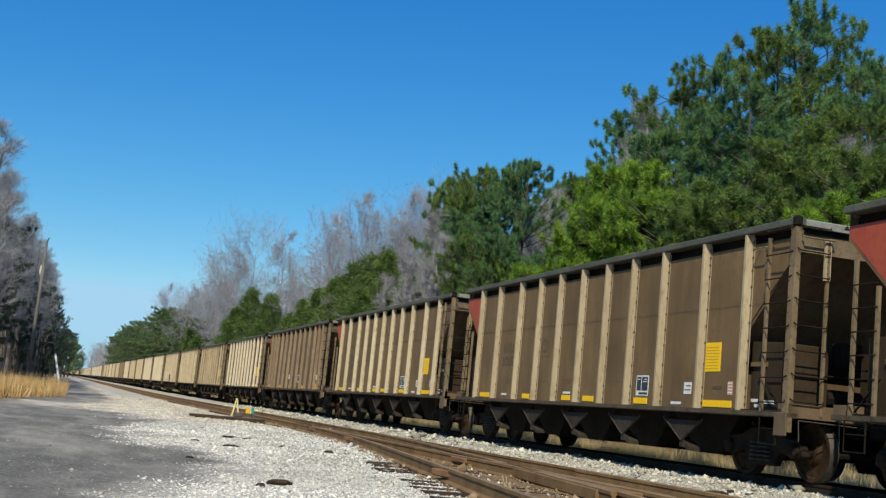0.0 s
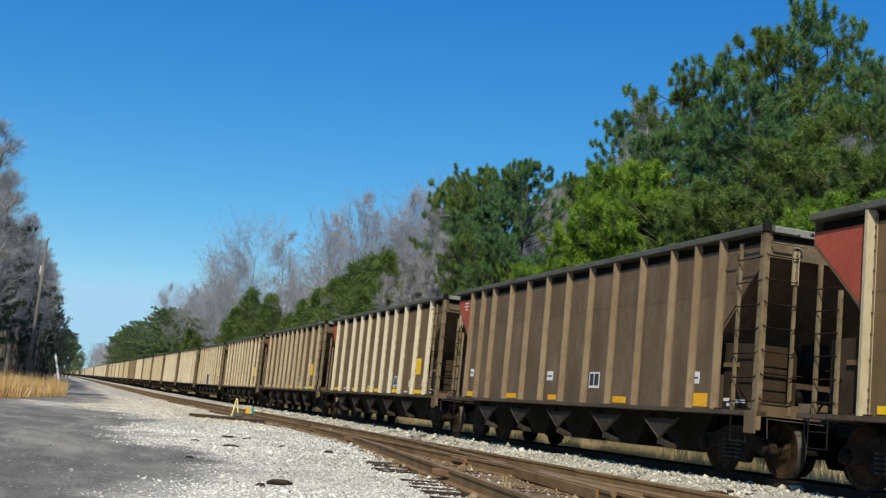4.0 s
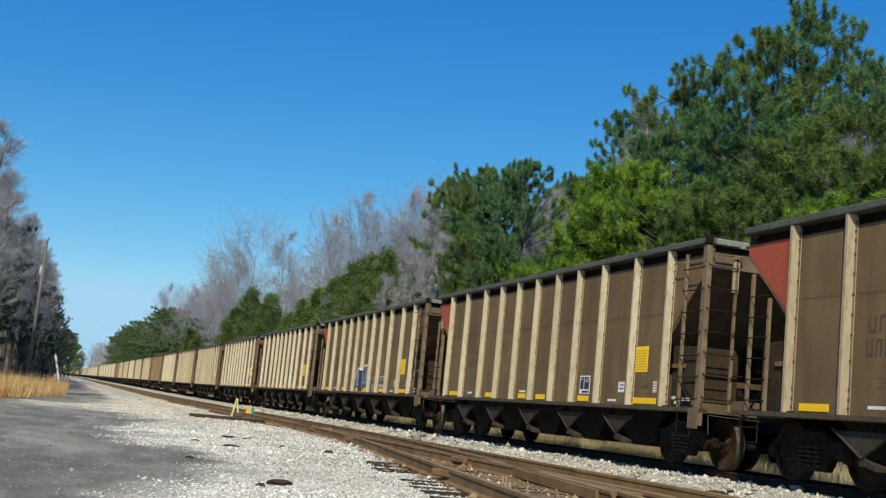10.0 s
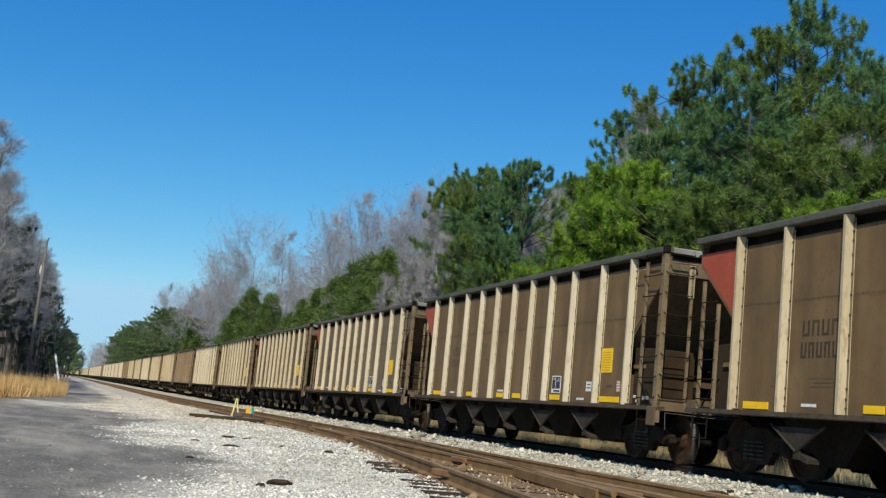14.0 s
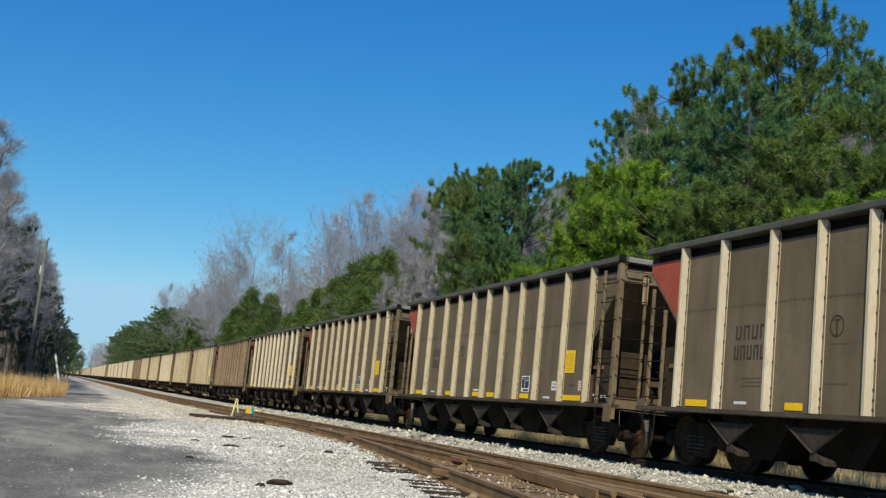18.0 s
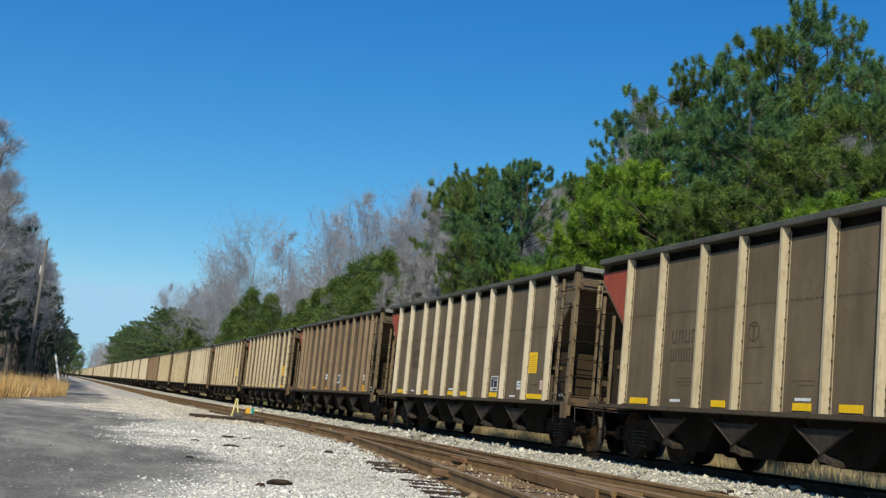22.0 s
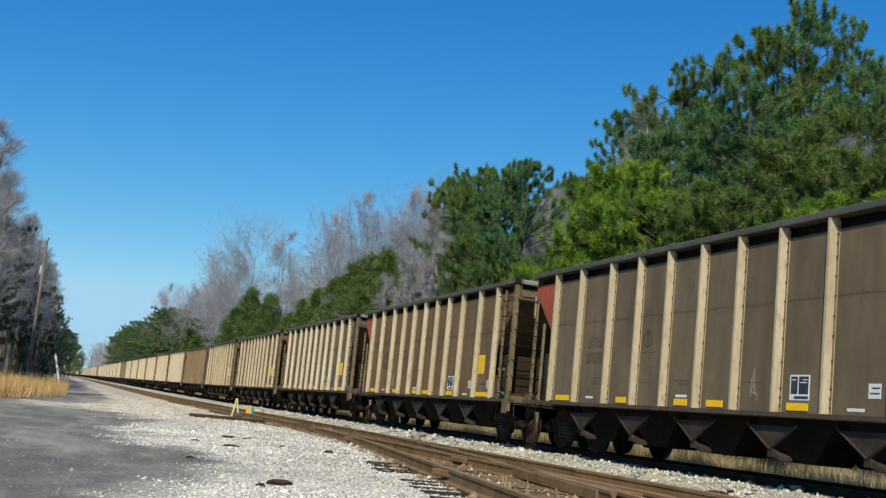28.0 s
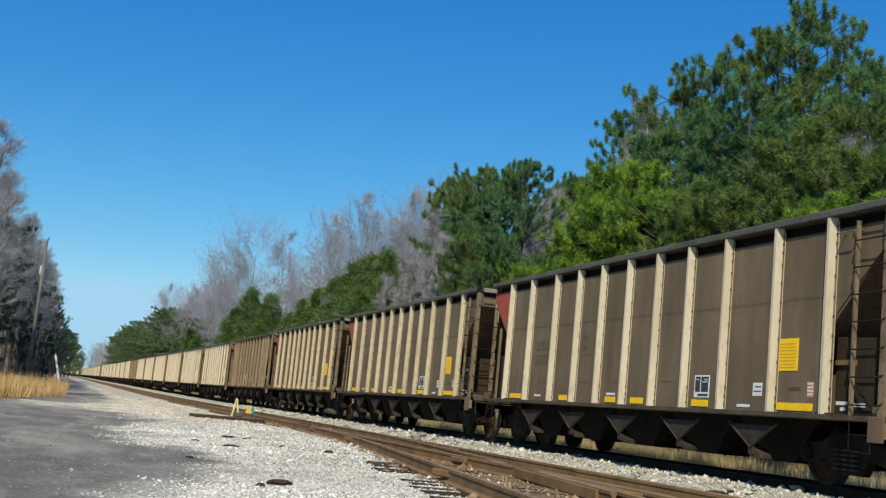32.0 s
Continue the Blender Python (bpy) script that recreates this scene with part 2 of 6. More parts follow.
def asphalt_under_sand():
    """Worn asphalt with drifts of pale sand and fine gravel lying on it, more of it further along."""
    m = surf("worn_grey_asphalt", (0.098, 0.09, 0.072), (0.182, 0.168, 0.134), (0.265, 0.245, 0.198), scale=0.7, fine=30, lo=0.4, hi=0.6, rough=0.9, bump=0.6, shift=False, stretch=(1, 0.6, 1))
    t = m.node_tree
    L = t.links.new
    bsdf = t.nodes["Principled BSDF"]
    old = bsdf.inputs["Base Color"].links[0].from_socket
    co = t.nodes.new("ShaderNodeTexCoord")
    sep = t.nodes.new("ShaderNodeSeparateXYZ")
    L(co.outputs["Object"], sep.inputs[0])
    far = t.nodes.new("ShaderNodeMapRange")
    far.inputs["From Min"].default_value, far.inputs["From Max"].default_value = 18.0, 85.0
    far.inputs["To Min"].default_value, far.inputs["To Max"].default_value = -0.015, 0.1
    L(sep.outputs["Y"], far.inputs["Value"])
    drift = node(t, "ShaderNodeTexNoise", Scale=0.62, Detail=8.0, Roughness=0.62)
    mp = node(t, "ShaderNodeMapping", Scale=(1.0, 0.16, 1.0))
    L(co.outputs["Object"], mp.inputs[0])
    L(mp.outputs[0], drift.inputs["Vector"])
    add = t.nodes.new("ShaderNodeMath")
    L(drift.outputs[0], add.inputs[0])
    L(far.outputs[0], add.inputs[1])
    ramp = t.nodes.new("ShaderNodeValToRGB")
    ramp.color_ramp.elements[0].position, ramp.color_ramp.elements[1].position = 0.47, 0.62
    L(add.outputs[0], ramp.inputs[0])
    mx = t.nodes.new("ShaderNodeMix")
    mx.data_type = "RGBA"
    L(ramp.outputs[0], mx.inputs["Factor"])
    L(old, mx.inputs[6])
    mx.inputs[7].default_value = (0.315, 0.287, 0.226, 1)
    speck = node(t, "ShaderNodeTexNoise", Scale=19.0, Detail=9.0, Roughness=0.8)
    L(co.outputs["Object"], speck.inputs["Vector"])
    r3 = t.nodes.new("ShaderNodeValToRGB")
    r3.color_ramp.elements[0].position, r3.color_ramp.elements[1].position = 0.46, 0.62
    r3.color_ramp.elements[1].color = (0.75, 0.75, 0.75, 1)
    L(speck.outputs[0], r3.inputs[0])
    mx2 = t.nodes.new("ShaderNodeMix")
    mx2.data_type = "RGBA"
    L(r3.outputs[0], mx2.inputs["Factor"])
    L(mx.outputs[2], mx2.inputs[6])
    mx2.inputs[7].default_value = (0.32, 0.3, 0.25, 1)
    has = t.nodes.new("ShaderNodeAttribute")
    has.attribute_name = "stone_cover"
    grain = node(t, "ShaderNodeTexNoise", Scale=26.0, Detail=3.0, Roughness=0.7)
    L(co.outputs["Object"], grain.inputs["Vector"])
    sum_ = t.nodes.new("ShaderNodeMath")
    sum_.operation = "MULTIPLY_ADD"
    sum_.inputs[1].default_value = 1.5
    L(grain.outputs[0], sum_.inputs[0])
    L(has.outputs["Fac"], sum_.inputs[2])
    r4 = t.nodes.new("ShaderNodeValToRGB")
    half = t.nodes.new("ShaderNodeMath")
    half.operation = "MULTIPLY"
    half.inputs[1].default_value = 0.5
    L(sum_.outputs[0], half.inputs[0])
    r4.color_ramp.elements[0].position, r4.color_ramp.elements[1].position = 0.56, 0.84
    L(half.outputs[0], r4.inputs[0])
    cell = node(t, "ShaderNodeTexVoronoi", Scale=34.0)
    L(co.outputs["Object"], cell.inputs["Vector"])
    tone = t.nodes.new("ShaderNodeValToRGB")
    tone.color_ramp.elements[0].color, tone.color_ramp.elements[1].color = (0.42, 0.385, 0.31, 1), (0.66, 0.62, 0.53, 1)
    L(cell.outputs["Color"], tone.inputs[0])
    beyond = t.nodes.new("ShaderNodeMapRange")
    beyond.inputs["From Min"].default_value, beyond.inputs["From Max"].default_value = 30.0, 42.0
    L(sep.outputs["Y"], beyond.inputs["Value"])
    tan = t.nodes.new("ShaderNodeMix")   # older, tan stone further along
    tan.data_type = "RGBA"
    L(beyond.outputs[0], tan.inputs["Factor"])
    L(tone.outputs[0], tan.inputs[6])
    tan.inputs[7].default_value = (0.63, 0.56, 0.44, 1)
    mx3 = t.nodes.new("ShaderNodeMix")
    mx3.data_type = "RGBA"
    L(r4.outputs[0], mx3.inputs["Factor"])
    L(mx2.outputs[2], mx3.inputs[6])
    L(tan.outputs[2], mx3.inputs[7])
    blot = node(t, "ShaderNodeTexNoise", Scale=2.1, Detail=7.0, Roughness=0.68)
    mp2 = node(t, "ShaderNodeMapping", Scale=(1.0, 0.3, 1.0))
    L(co.outputs["Object"], mp2.inputs[0])
    L(mp2.outputs[0], blot.inputs["Vector"])
    worn = t.nodes.new("ShaderNodeMapRange")
    worn.inputs["From Min"].default_value, worn.inputs["From Max"].default_value = 0.34, 0.66
    worn.inputs["To Min"].default_value, worn.inputs["To Max"].default_value = 0.66, 1.24
    L(blot.outputs[0], worn.inputs["Value"])
    hsv = t.nodes.new("ShaderNodeHueSaturation")
    L(mx3.outputs[2], hsv.inputs["Color"])
    L(worn.outputs[0], hsv.inputs["Value"])
    L(hsv.outputs[0], bsdf.inputs["Base Color"])
    return m


M["asphalt"] = asphalt_under_sand()
M["earth"] = surf("dry_grassy_earth", (0.24, 0.19, 0.11), (0.36, 0.29, 0.17), (0.15, 0.12, 0.065), scale=0.25, fine=4, rough=0.95, bump=0.5, shift=False)
M["straw"] = leafy("dry_straw_grass", (0.5, 0.41, 0.22), (0.66, 0.55, 0.32), island=0.3, through=0.45)
M["sedge"] = leafy("dry_golden_sedge", (0.62, 0.4, 0.16), (0.76, 0.53, 0.24), island=0.3)
M["needles"] = leafy("pine_needles", (0.042, 0.11, 0.052), (0.156, 0.285, 0.086), island=0.5, through=0.14, scale=1.9)
M["needles_olive"] = leafy("olive_pine_needles", (0.055, 0.11, 0.028), (0.176, 0.257, 0.048), island=0.5, through=0.14, scale=1.9)
M["needles_light"] = leafy("young_pine_needles", (0.075, 0.17, 0.018), (0.26, 0.4, 0.036), island=0.5, through=0.14, scale=1.9)
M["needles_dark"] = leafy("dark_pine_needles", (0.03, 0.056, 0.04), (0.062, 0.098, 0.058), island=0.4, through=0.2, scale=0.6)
# needle green lightened to carry the haze of distance
M["needles_far"] = leafy("hazed_pine_needles", (0.105, 0.17, 0.066), (0.18, 0.25, 0.09), island=0.25, through=0.25, scale=0.4)
M["leaf"] = leafy("cedar_sprays", (0.055, 0.105, 0.028), (0.16, 0.23, 0.05), island=0.45, through=0.14, scale=1.5)
M["bark"] = surf("grey_brown_bark", (0.12, 0.1, 0.085), (0.24, 0.21, 0.18), (0.07, 0.055, 0.045), scale=3, fine=14, rough=0.9, bump=0.5, stretch=(1, 1, 0.25))
M["bark_dark"] = surf("dark_pine_bark", (0.055, 0.045, 0.038), (0.12, 0.1, 0.085), (0.035, 0.028, 0.024), scale=3, fine=14, rough=0.9, bump=0.5, stretch=(1, 1, 0.25))
M["bark_pale"] = surf("pale_grey_bark", (0.33, 0.32, 0.31), (0.48, 0.465, 0.45), (0.2, 0.185, 0.175), scale=2, fine=12, rough=0.9, bump=0.3, stretch=(1, 1, 0.4))
# grey twigs; the mauve tint stands for bluish haze
M["twig"] = surf("haze_tinted_twigs", (0.262, 0.255, 0.27), (0.385, 0.375, 0.392), scale=0.6, fine=5, rough=0.9, bump=0, island=0.3)
M["twig_dark"] = surf("dark_grey_twigs", (0.265, 0.27, 0.285), (0.385, 0.392, 0.41), scale=0.6, fine=5, rough=0.9, bump=0, island=0.3)
M["pole"] = surf("weathered_pole_timber", (0.115, 0.11, 0.1), (0.185, 0.178, 0.163), (0.08, 0.075, 0.068), scale=2, fine=14, rough=0.9, bump=0.3, stretch=(1, 1, 0.15))
M["marker"] = surf("white_marker_plastic", (0.6, 0.58, 0.53), (0.75, 0.73, 0.68), (0.4, 0.3, 0.2), scale=3, fine=10, rough=0.6, bump=0.03)
M["stand_yellow"] = surf("faded_yellow_paint", (0.72, 0.6, 0.2), (0.85, 0.76, 0.36), (0.5, 0.4, 0.15), scale=6, fine=20, rough=0.6, bump=0.05)
M["teal"] = surf("teal_green_paint", (0.02, 0.25, 0.22), (0.04, 0.34, 0.3), scale=6, fine=20, rough=0.55, bump=0.03)
M["ladder"] = surf("dirty_tan_ladder_steel", (0.155, 0.112, 0.062), (0.245, 0.184, 0.106), (0.09, 0.06, 0.034), scale=2.0, fine=16, rough=0.75, bump=0.06)
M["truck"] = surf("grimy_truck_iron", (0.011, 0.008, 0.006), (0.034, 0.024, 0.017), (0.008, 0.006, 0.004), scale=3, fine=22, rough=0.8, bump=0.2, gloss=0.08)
M["tag_pink"] = surf("faded_red_tag", (0.5, 0.24, 0.18), (0.6, 0.3, 0.22), scale=6, fine=18, rough=0.5, bump=0)
M["tan_stone"] = surf("tan_crushed_stone", (0.54, 0.48, 0.375), (0.71, 0.635, 0.5), scale=0.7, fine=20, rough=0.9, bump=0.2, island=0.35, shift=False)
M["rust_stone"] = surf("rust_stained_stone", (0.15, 0.085, 0.038), (0.36, 0.29, 0.19), scale=1.2, fine=20, rough=0.95, bump=0.2, island=0.4, shift=False)
M["rust_bar"] = surf("brown_rust_iron", (0.19, 0.095, 0.042), (0.26, 0.14, 0.065), (0.12, 0.065, 0.03), scale=4, fine=30, rough=0.85, bump=0.2)
M["target"] = surf("orange_yellow_paint", (0.75, 0.38, 0.03), (0.82, 0.46, 0.05), scale=6, fine=20, rough=0.55, bump=0.03)
M["flange"] = surf("dusty_tan_flange_steel", (0.2, 0.148, 0.084), (0.27, 0.208, 0.125), (0.15, 0.105, 0.058), scale=1.5, fine=12, rough=0.75, bump=0.05)
M["chalk"] = surf("faint_chalk", (0.23, 0.195, 0.15), (0.3, 0.26, 0.205), scale=9, fine=30, rough=0.8, bump=0)
M["rivet"] = surf("dark_rivet_steel", (0.08, 0.06, 0.04), (0.125, 0.095, 0.064), scale=6, fine=30, rough=0.8, bump=0)
M["ballast_stone"] = surf("dusty_ballast_stone", (0.36, 0.335, 0.27), (0.55, 0.52, 0.43), scale=0.5, fine=20, rough=0.9, bump=0.2, island=0.45, shift=False)
M["grit"] = surf("grey_grit", (0.2, 0.19, 0.17), (0.36, 0.345, 0.31), scale=1.5, fine=20, rough=0.95, bump=0, island=0.4, shift=False)
# ballast tone with the train's shade put into the colour
M["coal"] = surf("shade_black_stone", (0.022, 0.018, 0.013), (0.045, 0.037, 0.028), (0.1, 0.085, 0.065), scale=1.2, fine=26, rough=0.95, bump=0.8, depth=0.03, shift=False, gloss=0.1)
M["rail_main"] = surf("dark_rust_rail_steel", (0.022, 0.016, 0.012), (0.045, 0.033, 0.024), (0.016, 0.012, 0.009), scale=2, fine=40, rough=0.85, bump=0.1, gloss=0.05)
M["lever"] = surf("worn_grey_rod_steel", (0.06, 0.055, 0.047), (0.11, 0.1, 0.088), scale=4, fine=20, rough=0.6, bump=0.03)
M["spring"] = surf("dusty_spring_steel", (0.045, 0.038, 0.031), (0.085, 0.072, 0.06), (0.022, 0.018, 0.014), scale=4, fine=20, rough=0.75, bump=0.1, gloss=0.08)
M["iron"] = surf("dark_grey_iron", (0.06, 0.055, 0.05), (0.12, 0.11, 0.1), (0.14, 0.09, 0.05), scale=5, fine=25, rough=0.7, bump=0.15)


# ---------------- mesh building ----------------
class Shape:
    """Gathers vertices and faces of one part."""

    def __init__(self):
        self.v, self.f = [], []

    def add(self, vs, fs):
        k = len(self.v)
        self.v += [tuple(p) for p in vs]
        self.f += [tuple(i + k for i in q) for q in fs]
        return self

    def box(self, x0, x1, y0, y1, z0, z1):
        return self.add([(x0, y0, z0), (x1, y0, z0), (x1, y1, z0), (x0, y1, z0), (x0, y0, z1), (x1, y0, z1), (x1, y1, z1), (x0, y1, z1)],
                        [(0, 3, 2, 1), (4, 5, 6, 7), (0, 1, 5, 4), (1, 2, 6, 5), (2, 3, 7, 6), (3, 0, 4, 7)])

    def prism(self, pts, a, b, axis):
        """A polygon drawn across one axis and drawn out from a to b along it."""
        def put(q, w):
            return {"x": (w, q[0], q[1]), "y": (q[0], w, q[1]), "z": (q[0], q[1], w)}[axis]
        n = len(pts)
        vs = [put(q, a) for q in pts] + [put(q, b) for q in pts]
        return self.add(vs, [tuple(range(n))[::-1], tuple(range(n, 2 * n))] + [(i, (i + 1) % n, n + (i + 1) % n, n + i) for i in range(n)])

    def tube(self, path, radii, n=6, caps=True):
        path = [Vector(q) for q in path]
        if not hasattr(radii, "__len__"):
            radii = [radii] * len(path)
        k = len(self.v)
        for i, q in enumerate(path):
            d = (path[min(i + 1, len(path) - 1)] - path[max(i - 1, 0)]).normalized()
            up = Vector((0, 0, 1)) if abs(d.z) < 0.9 else Vector((1, 0, 0))
            s = d.cross(up).normalized()
            w = s.cross(d)
            for j in range(n):
                a = 2 * math.pi * j / n
                self.v.append(tuple(q + float(radii[i]) * (math.cos(a) * s + math.sin(a) * w)))
        for i in range(len(path) - 1):
            for j in range(n):
                self.f.append((k + i * n + j, k + i * n + (j + 1) % n, k + (i + 1) * n + (j + 1) % n, k + (i + 1) * n + j))
        if caps:
            self.f.append(tuple(k + j for j in range(n))[::-1])
            self.f.append(tuple(k + (len(path) - 1) * n + j for j in range(n)))
        return self

    def disc(self, x, y, z, rings, n=24):
        """A body turned about the x axis: rings of (offset along x, radius)."""
        k = len(self.v)
        for dx, rad in rings:
            for j in range(n):
                a = 2 * math.pi * j / n
                self.v.append((x + dx, y + rad * math.cos(a), z + rad * math.sin(a)))
        for i in range(len(rings) - 1):
            for j in range(n):
                self.f.append((k + i * n + j, k + i * n + (j + 1) % n, k + (i + 1) * n + (j + 1) % n, k + (i + 1) * n + j))
        self.f.append(tuple(k + j for j in range(n))[::-1])
        self.f.append(tuple(k + (len(rings) - 1) * n + j for j in range(n)))
        return self

    def mirror_x(self):
        n = len(self.v)
        self.v += [(-x, y, z) for x, y, z in self.v]
        self.f += [tuple(i + n for i in q)[::-1] for q in self.f]
        return self

    def mesh(self, name, bevel=0.0, smooth=False):
        me = bpy.data.meshes.new(name)
        me.from_pydata(self.v, [], self.f)
        b = bmesh.new()
        b.from_mesh(me)
        bmesh.ops.recalc_face_normals(b, faces=b.faces)
        if bevel:
            edges = [e for e in b.edges if len(e.link_faces) == 2 and e.calc_face_angle(0) > 0.6]
            bmesh.ops.bevel(b, geom=edges, offset=bevel, segments=1, affect="EDGES", clamp_overlap=True)
        b.to_mesh(me)
        b.free()
        if smooth:
            for q in me.polygons:
                q.use_smooth = True
        return me


def part(name, shape, material, parent, label="", bevel=0.0, smooth=False):
    """Links one mesh under a thing or a part."""
    me = shape if isinstance(shape, bpy.types.Mesh) else shape.mesh(name, bevel, smooth)
    if not me.materials:
        me.materials.append(material)
    ob = new(name, me)
    ob.parent = parent
    if label:
        ob["label"] = label
    return ob


def raw(name, verts, faces, material, parent=None):
    """A large mesh straight from arrays."""
    me = bpy.data.meshes.new(name)
    verts = np.asarray(verts, dtype=np.float32)
    faces = np.asarray(faces, dtype=np.int32)
    k = faces.shape[1]
    me.vertices.add(len(verts))
    me.vertices.foreach_set("co", verts.ravel())
    me.loops.add(faces.size)
    me.loops.foreach_set("vertex_index", faces.ravel())
    me.polygons.add(len(faces))
    me.polygons.foreach_set("loop_start", np.arange(0, faces.size, k, dtype=np.int32))
    me.polygons.foreach_set("loop_total", np.full(len(faces), k, dtype=np.int32))
    me.update(calc_edges=True)
    me.materials.append(material)
    ob = new(name, me)
    ob.parent = parent
    return ob


rng = np.random.default_rng(7)

# ---------------- ground ----------------
MAIN_X = 11.6          # centre of the main track
A_X, B_X = 7.29, 5.86  # rails of the siding


def rise(y):
    """The line climbs gently in the distance."""
    d = min(max(0.0, y - 80.0), 950.0)
    return 0.0033 * d * d / (d + 12.0)


BEND_Y, BEND_R = 690.0, 900.0


def heading(d):
    """Radians by which the line has turned to the left at d metres: a slight kink, then a long bend far off."""
    u = min(max((d - 35.0) / 75.0, 0.0), 1.0)
    return 0.006 * u * u * (3 - 2 * u) + max(0.0, d - BEND_Y) / BEND_R


LINE_D = np.arange(-100.0, 1400.0, 2.0)
LINE_A = np.array([heading(d) for d in LINE_D])
LINE_X = -np.cumsum(np.sin(LINE_A)) * 2.0
LINE_Y = -100.0 + np.cumsum(np.cos(LINE_A)) * 2.0 - 2.0


def drift(y):
    """Sideways offset of the line at y."""
    return float(np.interp(y, LINE_Y, LINE_X))


def along(d):
    """Place and heading on the main line at d metres."""
    return MAIN_X + float(np.interp(d, LINE_D, LINE_X)), float(np.interp(d, LINE_D, LINE_Y)), math.degrees(float(np.interp(d, LINE_D, LINE_A)))


def ground_height(x, y=0.0):
    """Height across the tracks: road, gravel pad, siding bed, main bed, verge."""
    prof = [(-4000, -0.6), (-6, -0.5), (-1.5, -0.43), (1.0, -0.42), (2.4, -0.35), (3.4, -0.285), (5.2, -0.268), (8.2, -0.268), (8.9, -0.34), (9.5, -0.3), (10.05, -0.17), (10.72, -0.145), (10.95, -0.2), (13.3, -0.21), (14.4, -0.5), (17, -0.55), (30, -0.3), (4000, -0.3)]
    return float(np.interp(x - drift(y), [q[0] for q in prof], [q[1] for q in prof])) + rise(y)


def swell(x, y):
    return 0.035 * noise.noise(Vector((x * 0.35, y * 0.35, 3.0))) + 0.02 * noise.noise(Vector((x * 1.1, y * 1.1, 9.0)))


def sheet(name, xs, ys, material, lift=0.0, label="", bumps=1.0, edge=0.0):
    vs, fs = [], []
    for j, y in enumerate(ys):
        for i, x in enumerate(xs):
            xx = x
            if edge and i in (0, len(xs) - 1):
                xx += edge * noise.noise(Vector((x * 3.1, y * 0.22, 5.0))) + 0.4 * edge * noise.noise(Vector((x * 3.1, y * 0.9, 8.0)))
            if name != "ground":
                xx += drift(y)
            keep = bumps if name != "road" else bumps + (1 - bumps) * min(max(x - 1.4, 0.0), 1.0)
            under = 0.06 if name == "ground" and -2.9 < xx - drift(y) < 13.6 else 0.0   # below the road and the beds
            vs.append((xx, y, ground_height(xx, y) + keep * swell(xx, y) + lift - under))
    n = len(xs)
    for j in range(len(ys) - 1):
        for i in range(n - 1):
            fs.append((j * n + i, j * n + i + 1, (j + 1) * n + i + 1, (j + 1) * n + i))
    ob = raw(name, vs, fs, material)
    for q in ob.data.polygons:
        q.use_smooth = True
    return tagged(ob, label, kind="structure")


def pad_edge(y):
    """Where the asphalt gives way to crushed stone, in tongues."""
    return float(np.interp(y, [6, 9.9, 10.9, 12, 12.9, 15.2, 16.9, 18.7, 21.2, 24.6, 29.3, 32.4, 36.5, 38.6, 44.5, 47.5, 57, 80, 200], [0.35, 0.5, 0.75, 1.16, 1.5, 2.05, 1.75, 0.95, 1.3, 0.85, 2.0, 1.75, 1.4, -1.2, -1.4, 1.2, 2.1, 2.3, 2.0])) + 0.12 * noise.noise(Vector((0.7, y * 0.6, 4.0)))


def stone_cover(x, y):
    """How much of the asphalt lies under washed-out stone: 0 none, 1 all."""
    k = 0.5 + (x - drift(y) - pad_edge(y)) / 1.7 + 0.45 * noise.noise(Vector((x * 0.55, y * 0.4, 7.0))) + 0.35 * noise.noise(Vector((x * 1.6, y * 1.1, 2.0)))
    most = 1.0 if y < 34 or x > 1.6 else 0.8 + 0.6 * noise.noise(Vector((x * 0.8, y * 0.7, 15.0)))
    return min(max(k, 0.0), most)


def steps(*spans):
    out = []
    for a, b, n in spans:
        out += list(np.linspace(a, b, n, endpoint=False))
    return out + [spans[-1][1]]


ys_far = steps((-400, -20, 6), (-20, 4, 8), (4, 40, 90), (40, 120, 40), (120, 1000, 44), (1000, 3500, 8))
sheet("ground", steps((-3000, -40, 5), (-40, -4, 12), (-4, 10, 50), (10, 30, 30), (30, 100, 8), (100, 3000, 5)), ys_far, M["earth"], -0.012, "dry earth with thin brown grass under the trees")
road = sheet("road", steps((-3.2, -0.5, 12), (-0.5, 3.3, 34)), steps((-30, 5, 20), (5, 40, 260), (40, 130, 90), (130, 345, 20), (345, 800, 20)), M["asphalt"], 0.004, "worn grey asphalt service road with sand and gravel washed over it", bumps=0.35)
cover = road.data.attributes.new("stone_cover", "FLOAT", "POINT")
cover.data.foreach_set("value", [stone_cover(v.co.x, v.co.y) for v in road.data.vertices])
sheet("gravel_pad", steps((2.6, 9.2, 34),), steps((-30, 4, 10), (4, 40, 110), (40, 130, 40), (130, 900, 30)), M["pad"], -0.006, "pale crushed stone spread between road and siding", edge=0.8)
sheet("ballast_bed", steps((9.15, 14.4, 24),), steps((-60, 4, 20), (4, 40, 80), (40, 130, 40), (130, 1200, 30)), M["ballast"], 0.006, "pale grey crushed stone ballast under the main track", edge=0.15)


